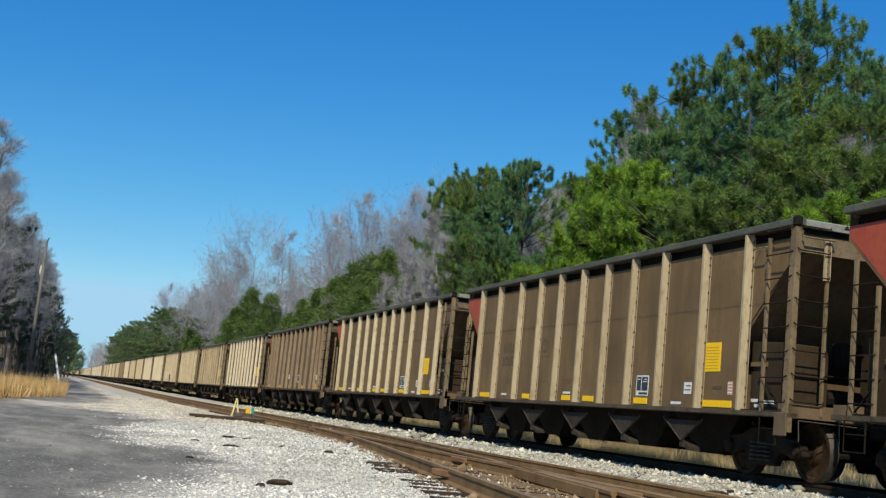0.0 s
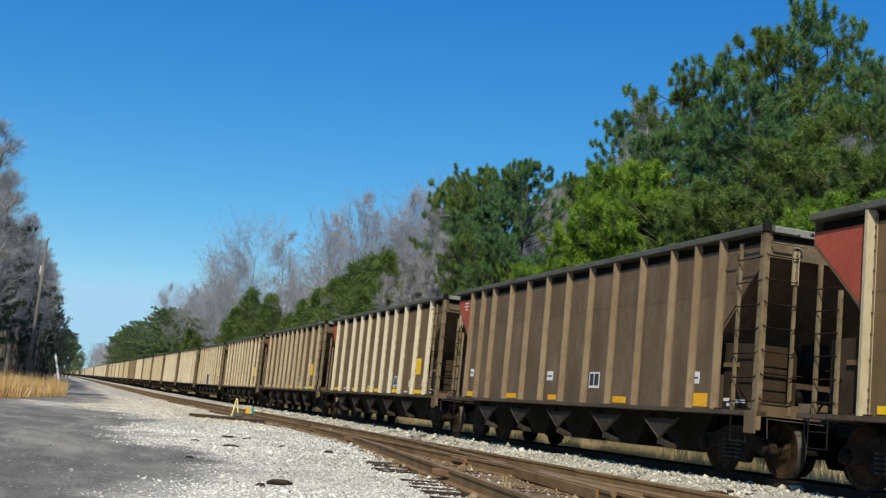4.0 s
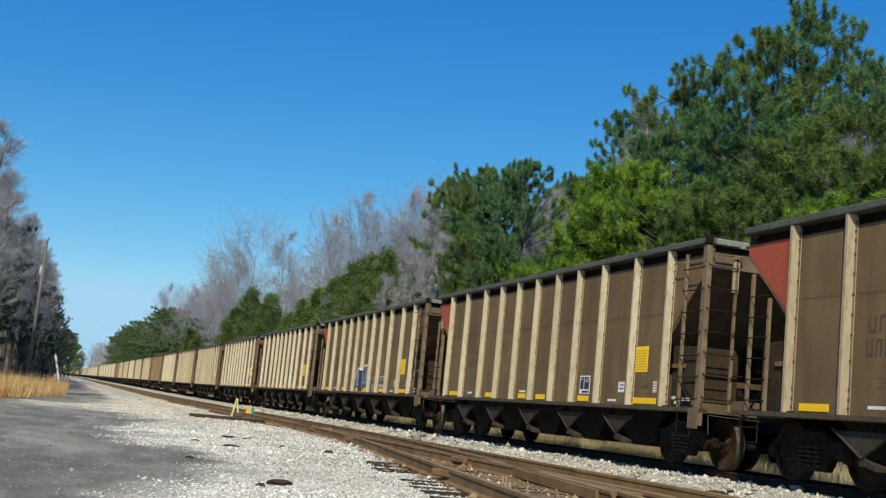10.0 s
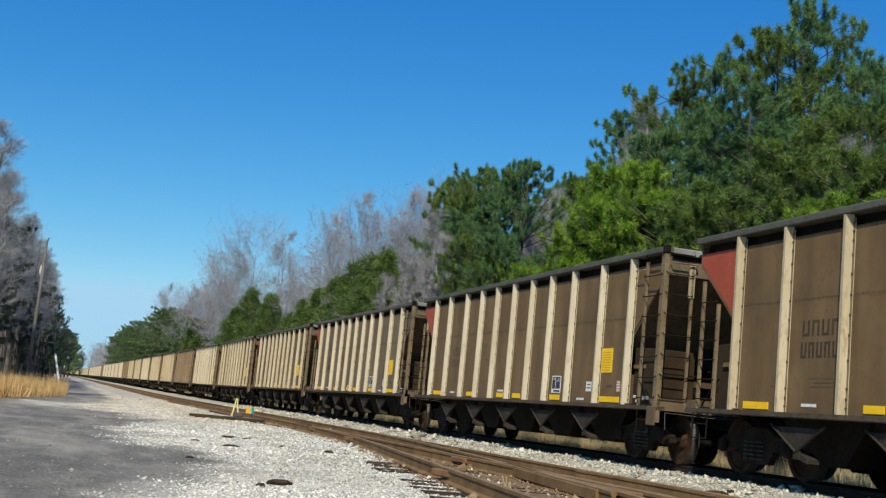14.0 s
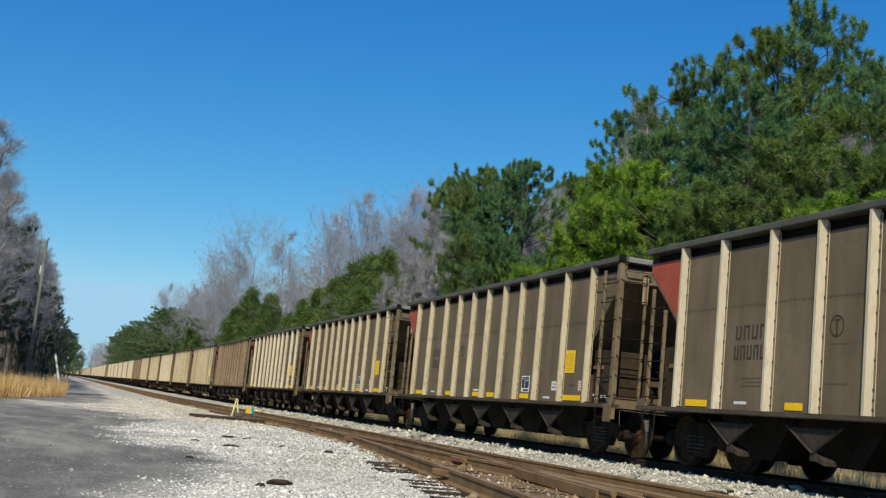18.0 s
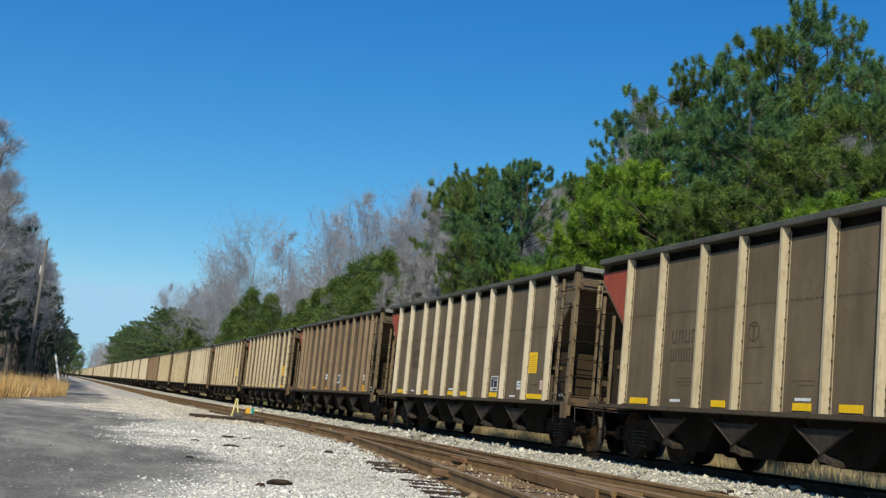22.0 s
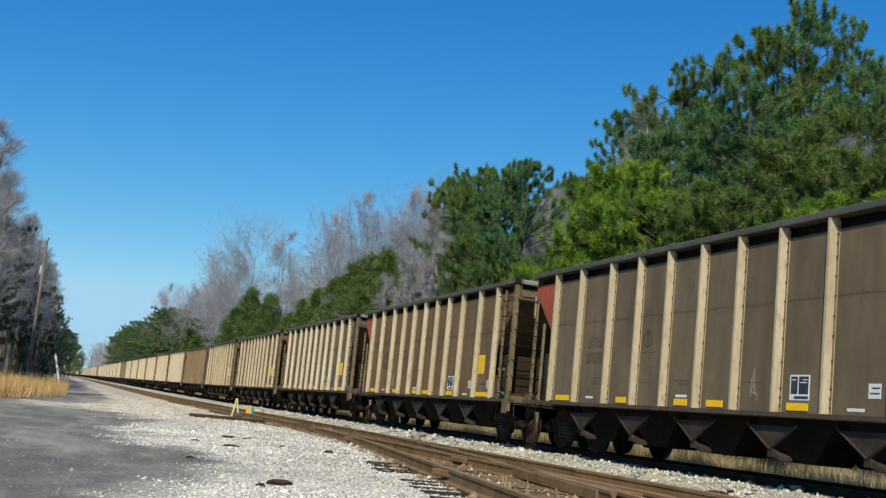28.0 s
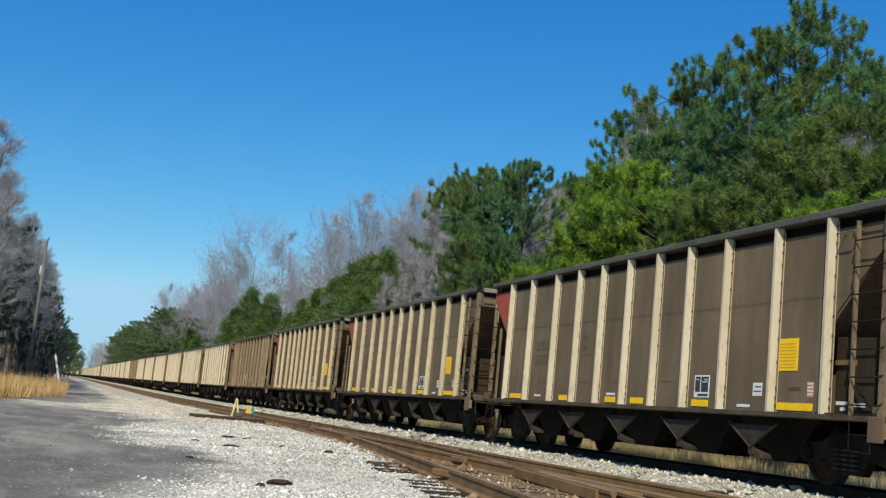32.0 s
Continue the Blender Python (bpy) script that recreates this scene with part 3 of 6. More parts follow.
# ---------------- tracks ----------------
def shade_bed():
    """Ballast coloured near black for the train's shade, between and beside the main rails."""
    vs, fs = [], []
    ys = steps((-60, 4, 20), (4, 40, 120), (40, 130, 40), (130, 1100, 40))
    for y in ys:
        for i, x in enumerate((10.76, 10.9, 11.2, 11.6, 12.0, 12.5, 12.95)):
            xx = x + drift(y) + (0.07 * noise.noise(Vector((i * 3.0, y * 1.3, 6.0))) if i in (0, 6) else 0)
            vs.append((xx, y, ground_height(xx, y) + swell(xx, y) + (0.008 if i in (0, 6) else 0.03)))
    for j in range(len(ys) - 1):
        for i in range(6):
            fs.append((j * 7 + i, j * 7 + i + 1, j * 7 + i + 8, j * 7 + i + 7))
    tagged(raw("coal_dusted_bed", vs, fs, M["coal"]), "ballast coloured near black as the train's shade under the main track", kind="structure")


shade_bed()


def rail_section(xc, ztop):
    return [(xc - 0.07, ztop - 0.17), (xc + 0.07, ztop - 0.17), (xc + 0.07, ztop - 0.155), (xc + 0.024, ztop - 0.13), (xc + 0.024, ztop - 0.045), (xc + 0.036, ztop - 0.035), (xc + 0.036, ztop - 0.004), (xc + 0.03, ztop),
            (xc - 0.03, ztop), (xc - 0.036, ztop - 0.004), (xc - 0.036, ztop - 0.035), (xc - 0.024, ztop - 0.045), (xc - 0.024, ztop - 0.13), (xc - 0.07, ztop - 0.155)]


def swept_rail(name, line, ztop, parent, top_mat, side="rail"):
    """A rail along a line of (x, y): its section, with the running surface as a second material."""
    prof = rail_section(0.0, ztop)
    n = len(prof)
    s = Shape()
    for x, y in line:
        s.v += [(x + q[0], y, q[1] + rise(y)) for q in prof]
    for i in range(len(line) - 1):
        for j in range(n):
            s.f.append((i * n + j, i * n + (j + 1) % n, (i + 1) * n + (j + 1) % n, (i + 1) * n + j))
    s.f += [tuple(range(n)), tuple((len(line) - 1) * n + j for j in range(n))]
    ob = part(name, s, M[side], parent)
    ob.data.materials.append(top_mat)
    for q in ob.data.polygons:
        if q.normal.z > 0.9 and q.center.z > ztop + rise(q.center.y) - 0.02:
            q.material_index = 1
    return ob


def track_empty(name, label):
    e = new(name)
    return tagged(e, label, kind="structure")


def diverge(y):
    d = max(0.0, 30.0 - y)
    return 0.0062 * d * d if d < 11 else 0.0062 * 121 + 0.1364 * (d - 11)


main_track = track_empty("track_main", "main line track with polished rails on timber sleepers")
for dx in (-0.753, 0.753):
    swept_rail("rail", [(along(y)[0] + dx, along(y)[1]) for y in (-80, 0, 40, 60, 80, 100, 120, 160, 200, 250, 300, 400, 500, 600, 690, 730, 770, 810, 850, 900, 950, 1000, 1060, 1120, 1200)], 0.0, main_track, M["rail_bright"], "rail_main")
siding = track_empty("track_siding", "rusty siding track with a turnout on timber sleepers")
for xx in (A_X, B_X):
    swept_rail("rail", [(xx + drift(y), y) for y in (-80, 0, 40, 60, 80, 100, 120, 160, 200, 250, 300, 400, 500, 600, 690, 730, 770, 810, 850, 900)], -0.1, siding, M["rail_top"])
swept_rail("rail", [(B_X - diverge(y) - 0.01, y) for y in np.linspace(30, -12, 60)], -0.1, siding, M["rail_top"])
swept_rail("rail", [(A_X - diverge(y) - 0.01, y) for y in np.linspace(27, -12, 60)], -0.1, siding, M["rail_top"])


def tie_mesh(length):
    s = Shape().box(-length / 2, length / 2, -0.115, 0.115, -0.17, 0.0)
    me = s.mesh("tie", bevel=0.012)
    me.materials.append(M["tie"])
    return me


tie_meshes = {}


def lay_tie(x0, x1, y, z, parent):
    k = round((x1 - x0) * 5) / 5
    if k not in tie_meshes:
        tie_meshes[k] = tie_mesh(k)
    ob = new("tie", tie_meshes[k])
    ob.parent = parent
    ob.matrix_basis = pose((x0 + x1) / 2 + random.uniform(-0.06, 0.06), y + random.uniform(-0.03, 0.03), z + random.uniform(-0.012, 0.008), 0, 0, random.uniform(-1.6, 1.6))
    return ob


bed_v, bed_f = [], []
bed_y = steps((-12, 4, 12), (4, 40, 120), (40, 120, 40), (120, 900, 20))
for j, y in enumerate(bed_y):
    xa, xb = B_X - diverge(max(y, 0)) - 0.22 + drift(y), A_X + 0.22 + drift(y)
    for i in range(9):
        x = xa + (xb - xa) * i / 8 + (0.12 * noise.noise(Vector((i * 2.0, y * 0.8, 4.0))) if i in (0, 8) else 0)
        drop = 0.05 if i in (0, 8) else 0.0
        bed_v.append((x, y, -0.262 - drop + rise(y) + 0.018 * noise.noise(Vector((x * 2.2, y * 2.2, 1.0)))))
for j in range(len(bed_y) - 1):
    for i in range(8):
        bed_f.append((j * 9 + i, j * 9 + i + 1, j * 9 + i + 10, j * 9 + i + 9))
tagged(raw("siding_bed", bed_v, bed_f, M["rust_bed"]), "rust-brown stained ballast between the siding rails", kind="structure")

y = 4.0 - 0.53 * 18
while y < 70:
    if y > 3.9:
        lay_tie(MAIN_X - 1.3 + drift(y), MAIN_X + 1.3 + drift(y), y, -0.175, main_track)
    near = B_X - diverge(y) - 0.55 if y < 30 else B_X - 0.55
    lay_tie(near - 0.02 + drift(y), A_X + 0.55 + drift(y), y + 0.1, -0.264, siding)
    y += 0.53

# ---------------- hopper cars ----------------
HALF_W, HALF_L, PITCH = 1.625, 7.57, 16.18
POSTS = [-6.22, -4.92, -3.5, -2.3, -1.16, 0.0, 1.16, 2.3, 3.5, 4.92, 6.22]
POSTS_DARK = [-6.24, -5.44, -4.6, -3.43, -2.3, -1.18, -0.03, 1.1, 2.25, 3.36, 4.57, 5.4, 6.24]
SILL_Z, TOP_Z = 1.0, 3.9
PX = HALF_W - 0.11     # face of the side sheet
shared = {}


def decal(name, y0, y1, z0, z1, material, parent, proud=0.004, label=""):
    s = Shape().box(-PX - proud, -PX, y0 + 0.19, y1 + 0.19, z0, z1)
    return part(name, s, material, parent, label)


def span(a, b):
    return (a, b) if a < b else (b, a)


def post_mesh(width, rivets):
    k = ("post", width)
    if k not in shared:
        s = Shape()
        s.prism([(-PX, -width * 0.66), (-PX - 0.11, -width * 0.24), (-PX - 0.11, width * 0.24), (-PX, width * 0.66)], SILL_Z, TOP_Z - 0.112, "z")
        s.box(-PX - 0.012, -PX, -width, width, SILL_Z, TOP_Z - 0.16)
        if rivets:
            for z in (1.1, 1.22, 1.36, 1.75, 2.1, 2.38, 2.66, 2.95, 3.22, 3.42, 3.55, 3.67):
                y = -width * 0.81
                s.prism([(y, z - 0.026), (y + 0.022, z), (y, z + 0.026), (y - 0.022, z)], -PX - 0.024, -PX - 0.01, "x")
        me = s.mesh("side_post")
        for q in ("post", "flange", "rivet"):
            me.materials.append(M[q])
        for q in me.polygons:
            if q.center.x > -PX - 0.03 and abs(q.normal.y) < 0.9:
                q.material_index = 2 if q.area < 0.002 and rivets else (1 if q.center.x < -PX - 0.005 else 0)
        shared[k] = me
    return shared[k]


def rung_mesh(where, sx, sy):
    k = (where, sx, sy)
    if k not in shared:
        if where == "low":
            s = Shape().tube([(sx * HALF_W, 6.7, 0.0), (sx * (HALF_W + 0.03), 6.74, 0), (sx * (HALF_W + 0.03), 7.18, 0), (sx * HALF_W, 7.22, 0.0)], 0.011, 5)
        elif where == "side":
            s = Shape().tube([(sx * HALF_W, sy * 6.85, 0.05), (sx * (HALF_W + 0.03), sy * 6.87, 0), (sx * (HALF_W + 0.03), sy * 7.5, 0), (sx * HALF_W, sy * 7.52, 0.03)], 0.011, 5)
        else:
            s = Shape().tube([(sx * (HALF_W - 0.04), sy * (HALF_L + 0.01), 0.04), (sx * (HALF_W - 0.06), sy * (HALF_L + 0.05), 0), (sx * (HALF_W - 0.58), sy * (HALF_L + 0.05), 0), (sx * (HALF_W - 0.6), sy * (HALF_L + 0.01), 0.04)], 0.011, 5)
        shared[k] = s.mesh("rung")
    return shared[k]


def axle_mesh():
    if "axle" not in shared:
        s = Shape().tube([(-1.1, 0, 0), (-0.95, 0, 0), (-0.9, 0, 0), (0.9, 0, 0), (0.95, 0, 0), (1.1, 0, 0)], [0.07, 0.07, 0.1, 0.1, 0.07, 0.07], 12)
        shared["axle"] = s.mesh("wheelset")
        shared["axle"].materials.append(M["under"])
    return shared["axle"]


def wheel_mesh(sx):
    """Plate, hub, rim, flange and running tread; the tread is bare bright steel."""
    k = ("wheel", sx)
    if k not in shared:
        s = Shape().disc(0, 0, 0, [(sx * 0.68, 0.12), (sx * 0.69, 0.38), (sx * 0.675, 0.42), (sx * 0.675, 0.478), (sx * 0.7, 0.481), (sx * 0.715, 0.462), (sx * 0.812, 0.452), (sx * 0.818, 0.44), (sx * 0.812, 0.385), (sx * 0.775, 0.36),
                                   (sx * 0.765, 0.2), (sx * 0.83, 0.15), (sx * 0.84, 0.1)], 32)
        me = s.mesh("wheel")
        me.materials.append(M["wheel"])
        me.materials.append(M["tread"])
        for q in me.polygons:
            rad = math.hypot(q.center.y, q.center.z)
            if rad > 0.445 and abs(q.normal.x) < 0.6:
                q.material_index = 1
        shared[k] = me
    return shared[k]


def hopper_car(detail=2, dark=False):
    """A coal hopper: detail 2 near the road, 1 further along."""
    car = new("hopper_car")
    label = "rust-brown ribbed steel coal hopper car, heavily weathered" if dark else "brown ribbed steel coal hopper car with dusty tan side posts"
    tagged(car, label, "freight car", "coal train")
    sheet_mat = M["panel_dark"] if dark else M["panel"]
    dia = 3.42
    for sx in (-1, 1):
        pts = [(-6.3, SILL_Z), (6.3, SILL_Z), (6.3, 2.38), (7.5, dia), (7.5, TOP_Z - 0.27), (-7.5, TOP_Z - 0.27), (-7.5, dia), (-6.3, 2.38)]
        part("side_sheet", Shape().prism(pts, sx * PX, sx * (PX - 0.012), "x"), sheet_mat, car)
        # recess added below the chord, near black to deepen the chord's shadow
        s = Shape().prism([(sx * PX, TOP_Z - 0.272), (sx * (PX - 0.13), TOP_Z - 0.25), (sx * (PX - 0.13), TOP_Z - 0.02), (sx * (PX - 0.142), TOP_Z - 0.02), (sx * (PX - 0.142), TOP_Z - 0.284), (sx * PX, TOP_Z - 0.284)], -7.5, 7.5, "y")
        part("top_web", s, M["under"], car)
    s = Shape().prism([(6.32, 2.46), (7.49, dia + 0.06), (7.49, TOP_Z - 0.27), (6.32, TOP_Z - 0.27)], -PX - 0.005, -PX, "x")
    part("end_panel", s, M["red"], car, "faded red painted panel")
    if detail == 2 and dark:
        for i, w in enumerate((0.26, 0.3, 0.14)):
            decal("lettering", 6.66 - w / 2, 6.66 + w / 2, 3.52 - i * 0.085, 3.555 - i * 0.085, M["white"], car, 0.008)
    posts = POSTS_DARK if dark else POSTS
    me = post_mesh(0.075 if dark else 0.115, not dark)
    for sx in (-1, 1):
        for y in posts:
            ob = part("side_post", me, None, car)
            ob.matrix_basis = pose(0, y, 0, 0, 0, 0 if sx < 0 else 180)
    for sx in (-1, 1):
        s = Shape().prism([(sx * (PX - 0.12), TOP_Z - 0.108), (sx * (HALF_W + 0.005), TOP_Z - 0.108), (sx * (HALF_W + 0.012), TOP_Z - 0.098), (sx * (HALF_W + 0.012), TOP_Z - 0.015), (sx * HALF_W, TOP_Z), (sx * (PX - 0.12), TOP_Z)], -HALF_L, HALF_L - 0.07, "y")
        part("top_chord", s, M["chord"], car, bevel=0.006)
        s = Shape().prism([(sx * (PX - 0.08), SILL_Z - 0.07), (sx * (HALF_W - 0.01), SILL_Z - 0.07), (sx * HALF_W, SILL_Z - 0.06), (sx * HALF_W, SILL_Z + 0.005), (sx * (PX - 0.08), SILL_Z + 0.005)], -HALF_L, HALF_L, "y")
        part("side_sill", s, M["sill"], car)
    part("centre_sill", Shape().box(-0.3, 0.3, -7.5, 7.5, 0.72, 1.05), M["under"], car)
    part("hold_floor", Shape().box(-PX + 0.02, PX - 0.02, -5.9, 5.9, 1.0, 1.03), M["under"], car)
    for sy in (-1, 1):
        s = Shape().prism([(sy * (HALF_L - 0.1), TOP_Z - 0.13), (sy * (HALF_L + 0.02), TOP_Z - 0.13), (sy * (HALF_L + 0.02), TOP_Z - 0.03), (sy * HALF_L, TOP_Z - 0.01), (sy * (HALF_L - 0.1), TOP_Z - 0.01)], -PX + 0.05, PX - 0.05, "x")
        part("end_chord", s, M["chord_end"], car, "grey steel end chord, coloured paler for the sun on it")
        part("end_sheet", Shape().box(-PX, PX, *span(sy * (HALF_L - 0.06), sy * (HALF_L - 0.075)), TOP_Z - 0.5, TOP_Z - 0.1), M["frame"], car)
        if sy < 0 and detail == 2:
            # black strip standing in for the end chord's shadow on the end sheet
            part("end_web", Shape().box(-PX + 0.06, PX - 0.06, *span(sy * (HALF_L - 0.056), sy * (HALF_L - 0.062)), TOP_Z - 0.23, TOP_Z - 0.132), M["under"], car)
        s = Shape().prism([(sy * 7.5, 3.46), (sy * 5.6, 1.62), (sy * 5.56, 1.66), (sy * 7.46, 3.5)], -PX + 0.02, PX - 0.02, "x")
        part("slope_sheet", s, M["slope"], car)
        part("end_sill", Shape().box(-HALF_W + 0.03, HALF_W - 0.03, *span(sy * 7.3, sy * HALF_L), 0.94, 1.14), M["panel_dark"], car)
        for sx in (-1, 1):
            s = Shape()
            s.prism([(sx * HALF_W, sy * 7.44), (sx * (HALF_W - 0.03), sy * 7.44), (sx * (HALF_W - 0.03), sy * (HALF_L - 0.03)), (sx * (HALF_W - 0.1), sy * (HALF_L - 0.03)), (sx * (HALF_W - 0.1), sy * HALF_L), (sx * HALF_W, sy * HALF_L)], 0.72, TOP_Z - 0.12, "z")
            if sy < 0:
                part("corner_post", s, M["ladder"], car)
            else:
                for y, z in ((7.2, 3.13), (6.72, 2.72)):
                    part("ladder_stile", Shape().box(*span(sx * HALF_W, sx * (HALF_W - 0.05)), y - 0.025, y + 0.025, 0.94, z), M["ladder"], car)
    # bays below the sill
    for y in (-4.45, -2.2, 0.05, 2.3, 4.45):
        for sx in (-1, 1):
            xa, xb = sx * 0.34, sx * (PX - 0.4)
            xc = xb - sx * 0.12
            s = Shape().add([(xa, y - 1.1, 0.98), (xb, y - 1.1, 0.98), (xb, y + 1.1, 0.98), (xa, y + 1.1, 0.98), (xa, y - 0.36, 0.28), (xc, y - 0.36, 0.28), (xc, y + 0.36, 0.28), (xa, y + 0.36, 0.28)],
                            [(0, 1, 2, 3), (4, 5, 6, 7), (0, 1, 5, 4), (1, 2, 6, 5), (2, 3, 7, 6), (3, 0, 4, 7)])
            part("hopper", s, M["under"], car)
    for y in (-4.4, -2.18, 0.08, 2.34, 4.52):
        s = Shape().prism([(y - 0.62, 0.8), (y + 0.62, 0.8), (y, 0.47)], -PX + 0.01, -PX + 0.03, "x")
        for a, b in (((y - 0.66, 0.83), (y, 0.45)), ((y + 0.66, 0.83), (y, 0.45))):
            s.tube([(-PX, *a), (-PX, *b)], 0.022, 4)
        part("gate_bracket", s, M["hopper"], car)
        if detail == 2:
            s = Shape().box(-PX + 0.0, -PX + 0.14, y - 0.09, y + 0.07, 0.34, 0.47)
            s.prism([(y - 0.05, 0.46), (y - 0.25, 0.37), (y - 0.25, 0.29), (y - 0.05, 0.34)], -PX + 0.02, -PX + 0.24, "x")
            part("gate_latch", s, M["hopper"], car, bevel=0.01)
    # ends
    for sy in (-1, 1):
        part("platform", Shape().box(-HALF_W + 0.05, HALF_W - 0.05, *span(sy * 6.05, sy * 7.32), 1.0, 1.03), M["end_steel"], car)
        s = Shape().box(-0.14, 0.14, *span(sy * 7.5, sy * 7.86), 0.72, 0.98)
        s.box(-0.17, 0.17, *span(sy * 7.84, sy * 8.09), 0.7, 0.99)
        part("coupler", s, M["under"], car, bevel=0.03)
        for sx in (-1, 1):
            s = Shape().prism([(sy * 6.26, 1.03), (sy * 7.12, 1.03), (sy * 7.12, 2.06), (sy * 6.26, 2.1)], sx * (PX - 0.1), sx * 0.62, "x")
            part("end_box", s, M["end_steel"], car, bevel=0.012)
            if detail == 2:
                part("box_rib", Shape().box(*span(sx * (PX - 0.06), sx * (PX - 0.105)), *span(sy * 6.3, sy * 6.72), 1.7, 1.77), M["panel"], car)
        if detail < 2:
            continue
        part("air_hose", Shape().tube([(0.35, sy * 7.5, 0.85), (0.36, sy * 7.75, 0.6), (0.34, sy * 7.98, 0.48), (0.32, sy * 8.08, 0.5)], 0.025, 6), M["under"], car)
        e = sy * (HALF_L + 0.06)
        part("grab_iron", Shape().tube([(-1.5, sy * HALF_L, TOP_Z - 0.27), (-1.5, e, TOP_Z - 0.29), (-0.98, e, TOP_Z - 0.29), (-0.98, sy * HALF_L, TOP_Z - 0.27)], 0.016, 6), M["ladder"], car)
        if sy < 0:
            part("grab_iron", Shape().tube([(-PX, -6.5, TOP_Z - 0.36), (-HALF_W - 0.03, -6.52, TOP_Z - 0.38), (-HALF_W - 0.03, -6.84, TOP_Z - 0.38), (-PX, -6.86, TOP_Z - 0.36)], 0.012, 5), M["ladder"], car)
            bolts = Shape()
            for k in range(11):
                z = 1.3 + 0.235 * k
                bolts.prism([(-7.46, z - 0.014), (-7.474, z), (-7.46, z + 0.014), (-7.446, z)], -HALF_W - 0.01, -HALF_W, "x")
            for k in range(6):
                z = TOP_Z - 0.34 - 0.09 * k
                bolts.prism([(-1.06, z - 0.012), (-1.045, z), (-1.06, z + 0.012), (-1.075, z)], -HALF_L - 0.025, -HALF_L - 0.012, "y")
            tagged(part("bolts", bolts, M["rivet"], car), kind="stuff")
            part("bolted_strip", Shape().box(-1.11, -1.0, -HALF_L - 0.014, -HALF_L + 0.02, TOP_Z - 0.9, TOP_Z - 0.26), M["post_dirty"], car, "pale bolted steel strip")
        s = Shape().tube([(-0.55, sy * 6.9, 1.3), (0.1, sy * 6.9, 1.3)], 0.15, 10)
        s.tube([(0.1, sy * 6.9, 1.3), (0.6, sy * 6.95, 1.36)], 0.03, 6)
        part("brake_cylinder", s, M["under"], car)
        part("brake_rod", Shape().tube([(-PX + 0.02, sy * 6.75, 1.5), (-PX + 0.0, sy * 6.95, 1.3), (-PX + 0.02, sy * 7.25, 1.05)], 0.016, 5), M["under"], car)
        part("valve_box", Shape().box(-0.5, -0.15, *span(sy * 7.0, sy * 7.3), 1.75, 2.15), M["under"], car, bevel=0.02)
        part("cross_pipe", Shape().tube([(-1.45, sy * 7.18, 1.62), (1.45, sy * 7.18, 1.62)], 0.018, 6), M["under"], car)
        s = Shape().tube([(-1.45, sy * 7.62, 0.9), (-1.43, sy * 7.62, 0.6)], 0.008, 5)
        s.tube([(-1.45, sy * 7.62, 0.9), (-0.25, sy * 7.66, 0.88)], 0.008, 5)
        part("uncoupling_lever", s, M["lever"], car, "pale worn uncoupling lever")
        for sx in (-1, 1):
            if sy < 0:
                part("poling_pad", Shape().box(*span(sx * (HALF_W + 0.012), sx * (HALF_W - 0.02)), *span(sy * 7.27, sy * (HALF_L + 0.01)), 0.66, 1.0), M["panel_dark"], car, bevel=0.01)
            if sy < 0:
                part("corner_cap", Shape().box(*span(sx * (HALF_W + 0.025), sx * (HALF_W - 0.1)), *span(sy * (HALF_L + 0.03), sy * (HALF_L - 0.08)), TOP_Z - 0.13, TOP_Z + 0.025), M["under"], car, bevel=0.02)
            s = Shape().tube([(sx * (HALF_W - 0.02), sy * 6.86, 0.98), (sx * (HALF_W - 0.02), sy * 6.86, 0.52), (sx * (HALF_W - 0.02), sy * 7.3, 0.52), (sx * (HALF_W - 0.02), sy * 7.3, 0.98)], 0.014, 6)
            s.tube([(sx * (HALF_W - 0.02), sy * 6.86, 0.75), (sx * (HALF_W - 0.02), sy * 7.3, 0.75)], 0.012, 6)
            part("sill_step", s, M["under"], car)
            if sy > 0:
                for k in range(6):
                    z = 1.16 + k * 0.32
                    r = rung_mesh("low", sx, sy)
                    if sx < 0:
                        part("rung", r, M["truck"], car).matrix_basis = pose(0, 0, z)
                continue
            s1 = Shape().box(*span(sx * HALF_W, sx * (HALF_W - 0.05)), *span(sy * 6.85, sy * 6.895), 0.98, TOP_Z - 0.24)
            s2 = Shape().box(*span(sx * (HALF_W - 0.56), sx * (HALF_W - 0.605)), *span(sy * (HALF_L - 0.03), sy * (HALF_L + 0.015)), 0.98, TOP_Z - 0.3)
            if sx < 0:
                for s in (s1, s2):
                    part("ladder_stile", s, M["ladder"], car)
                for k in range(8):
                    z = 1.14 + k * 0.372
                    part("rung", rung_mesh("side", sx, sy), M["truck"], car).matrix_basis = pose(0, 0, z)
                    part("rung", rung_mesh("end", sx, sy), M["truck"], car).matrix_basis = pose(0, 0, z + 0.03)
            else:
                for w, s in (("side", s1), ("end", s2)):
                    for k in range(8):
                        r = rung_mesh(w, sx, sy)
                        s.add([(v.co.x, v.co.y, v.co.z + 1.14 + k * 0.372) for v in r.vertices], [tuple(q.vertices) for q in r.polygons])
                    part("ladder", s, M["ladder"], car)
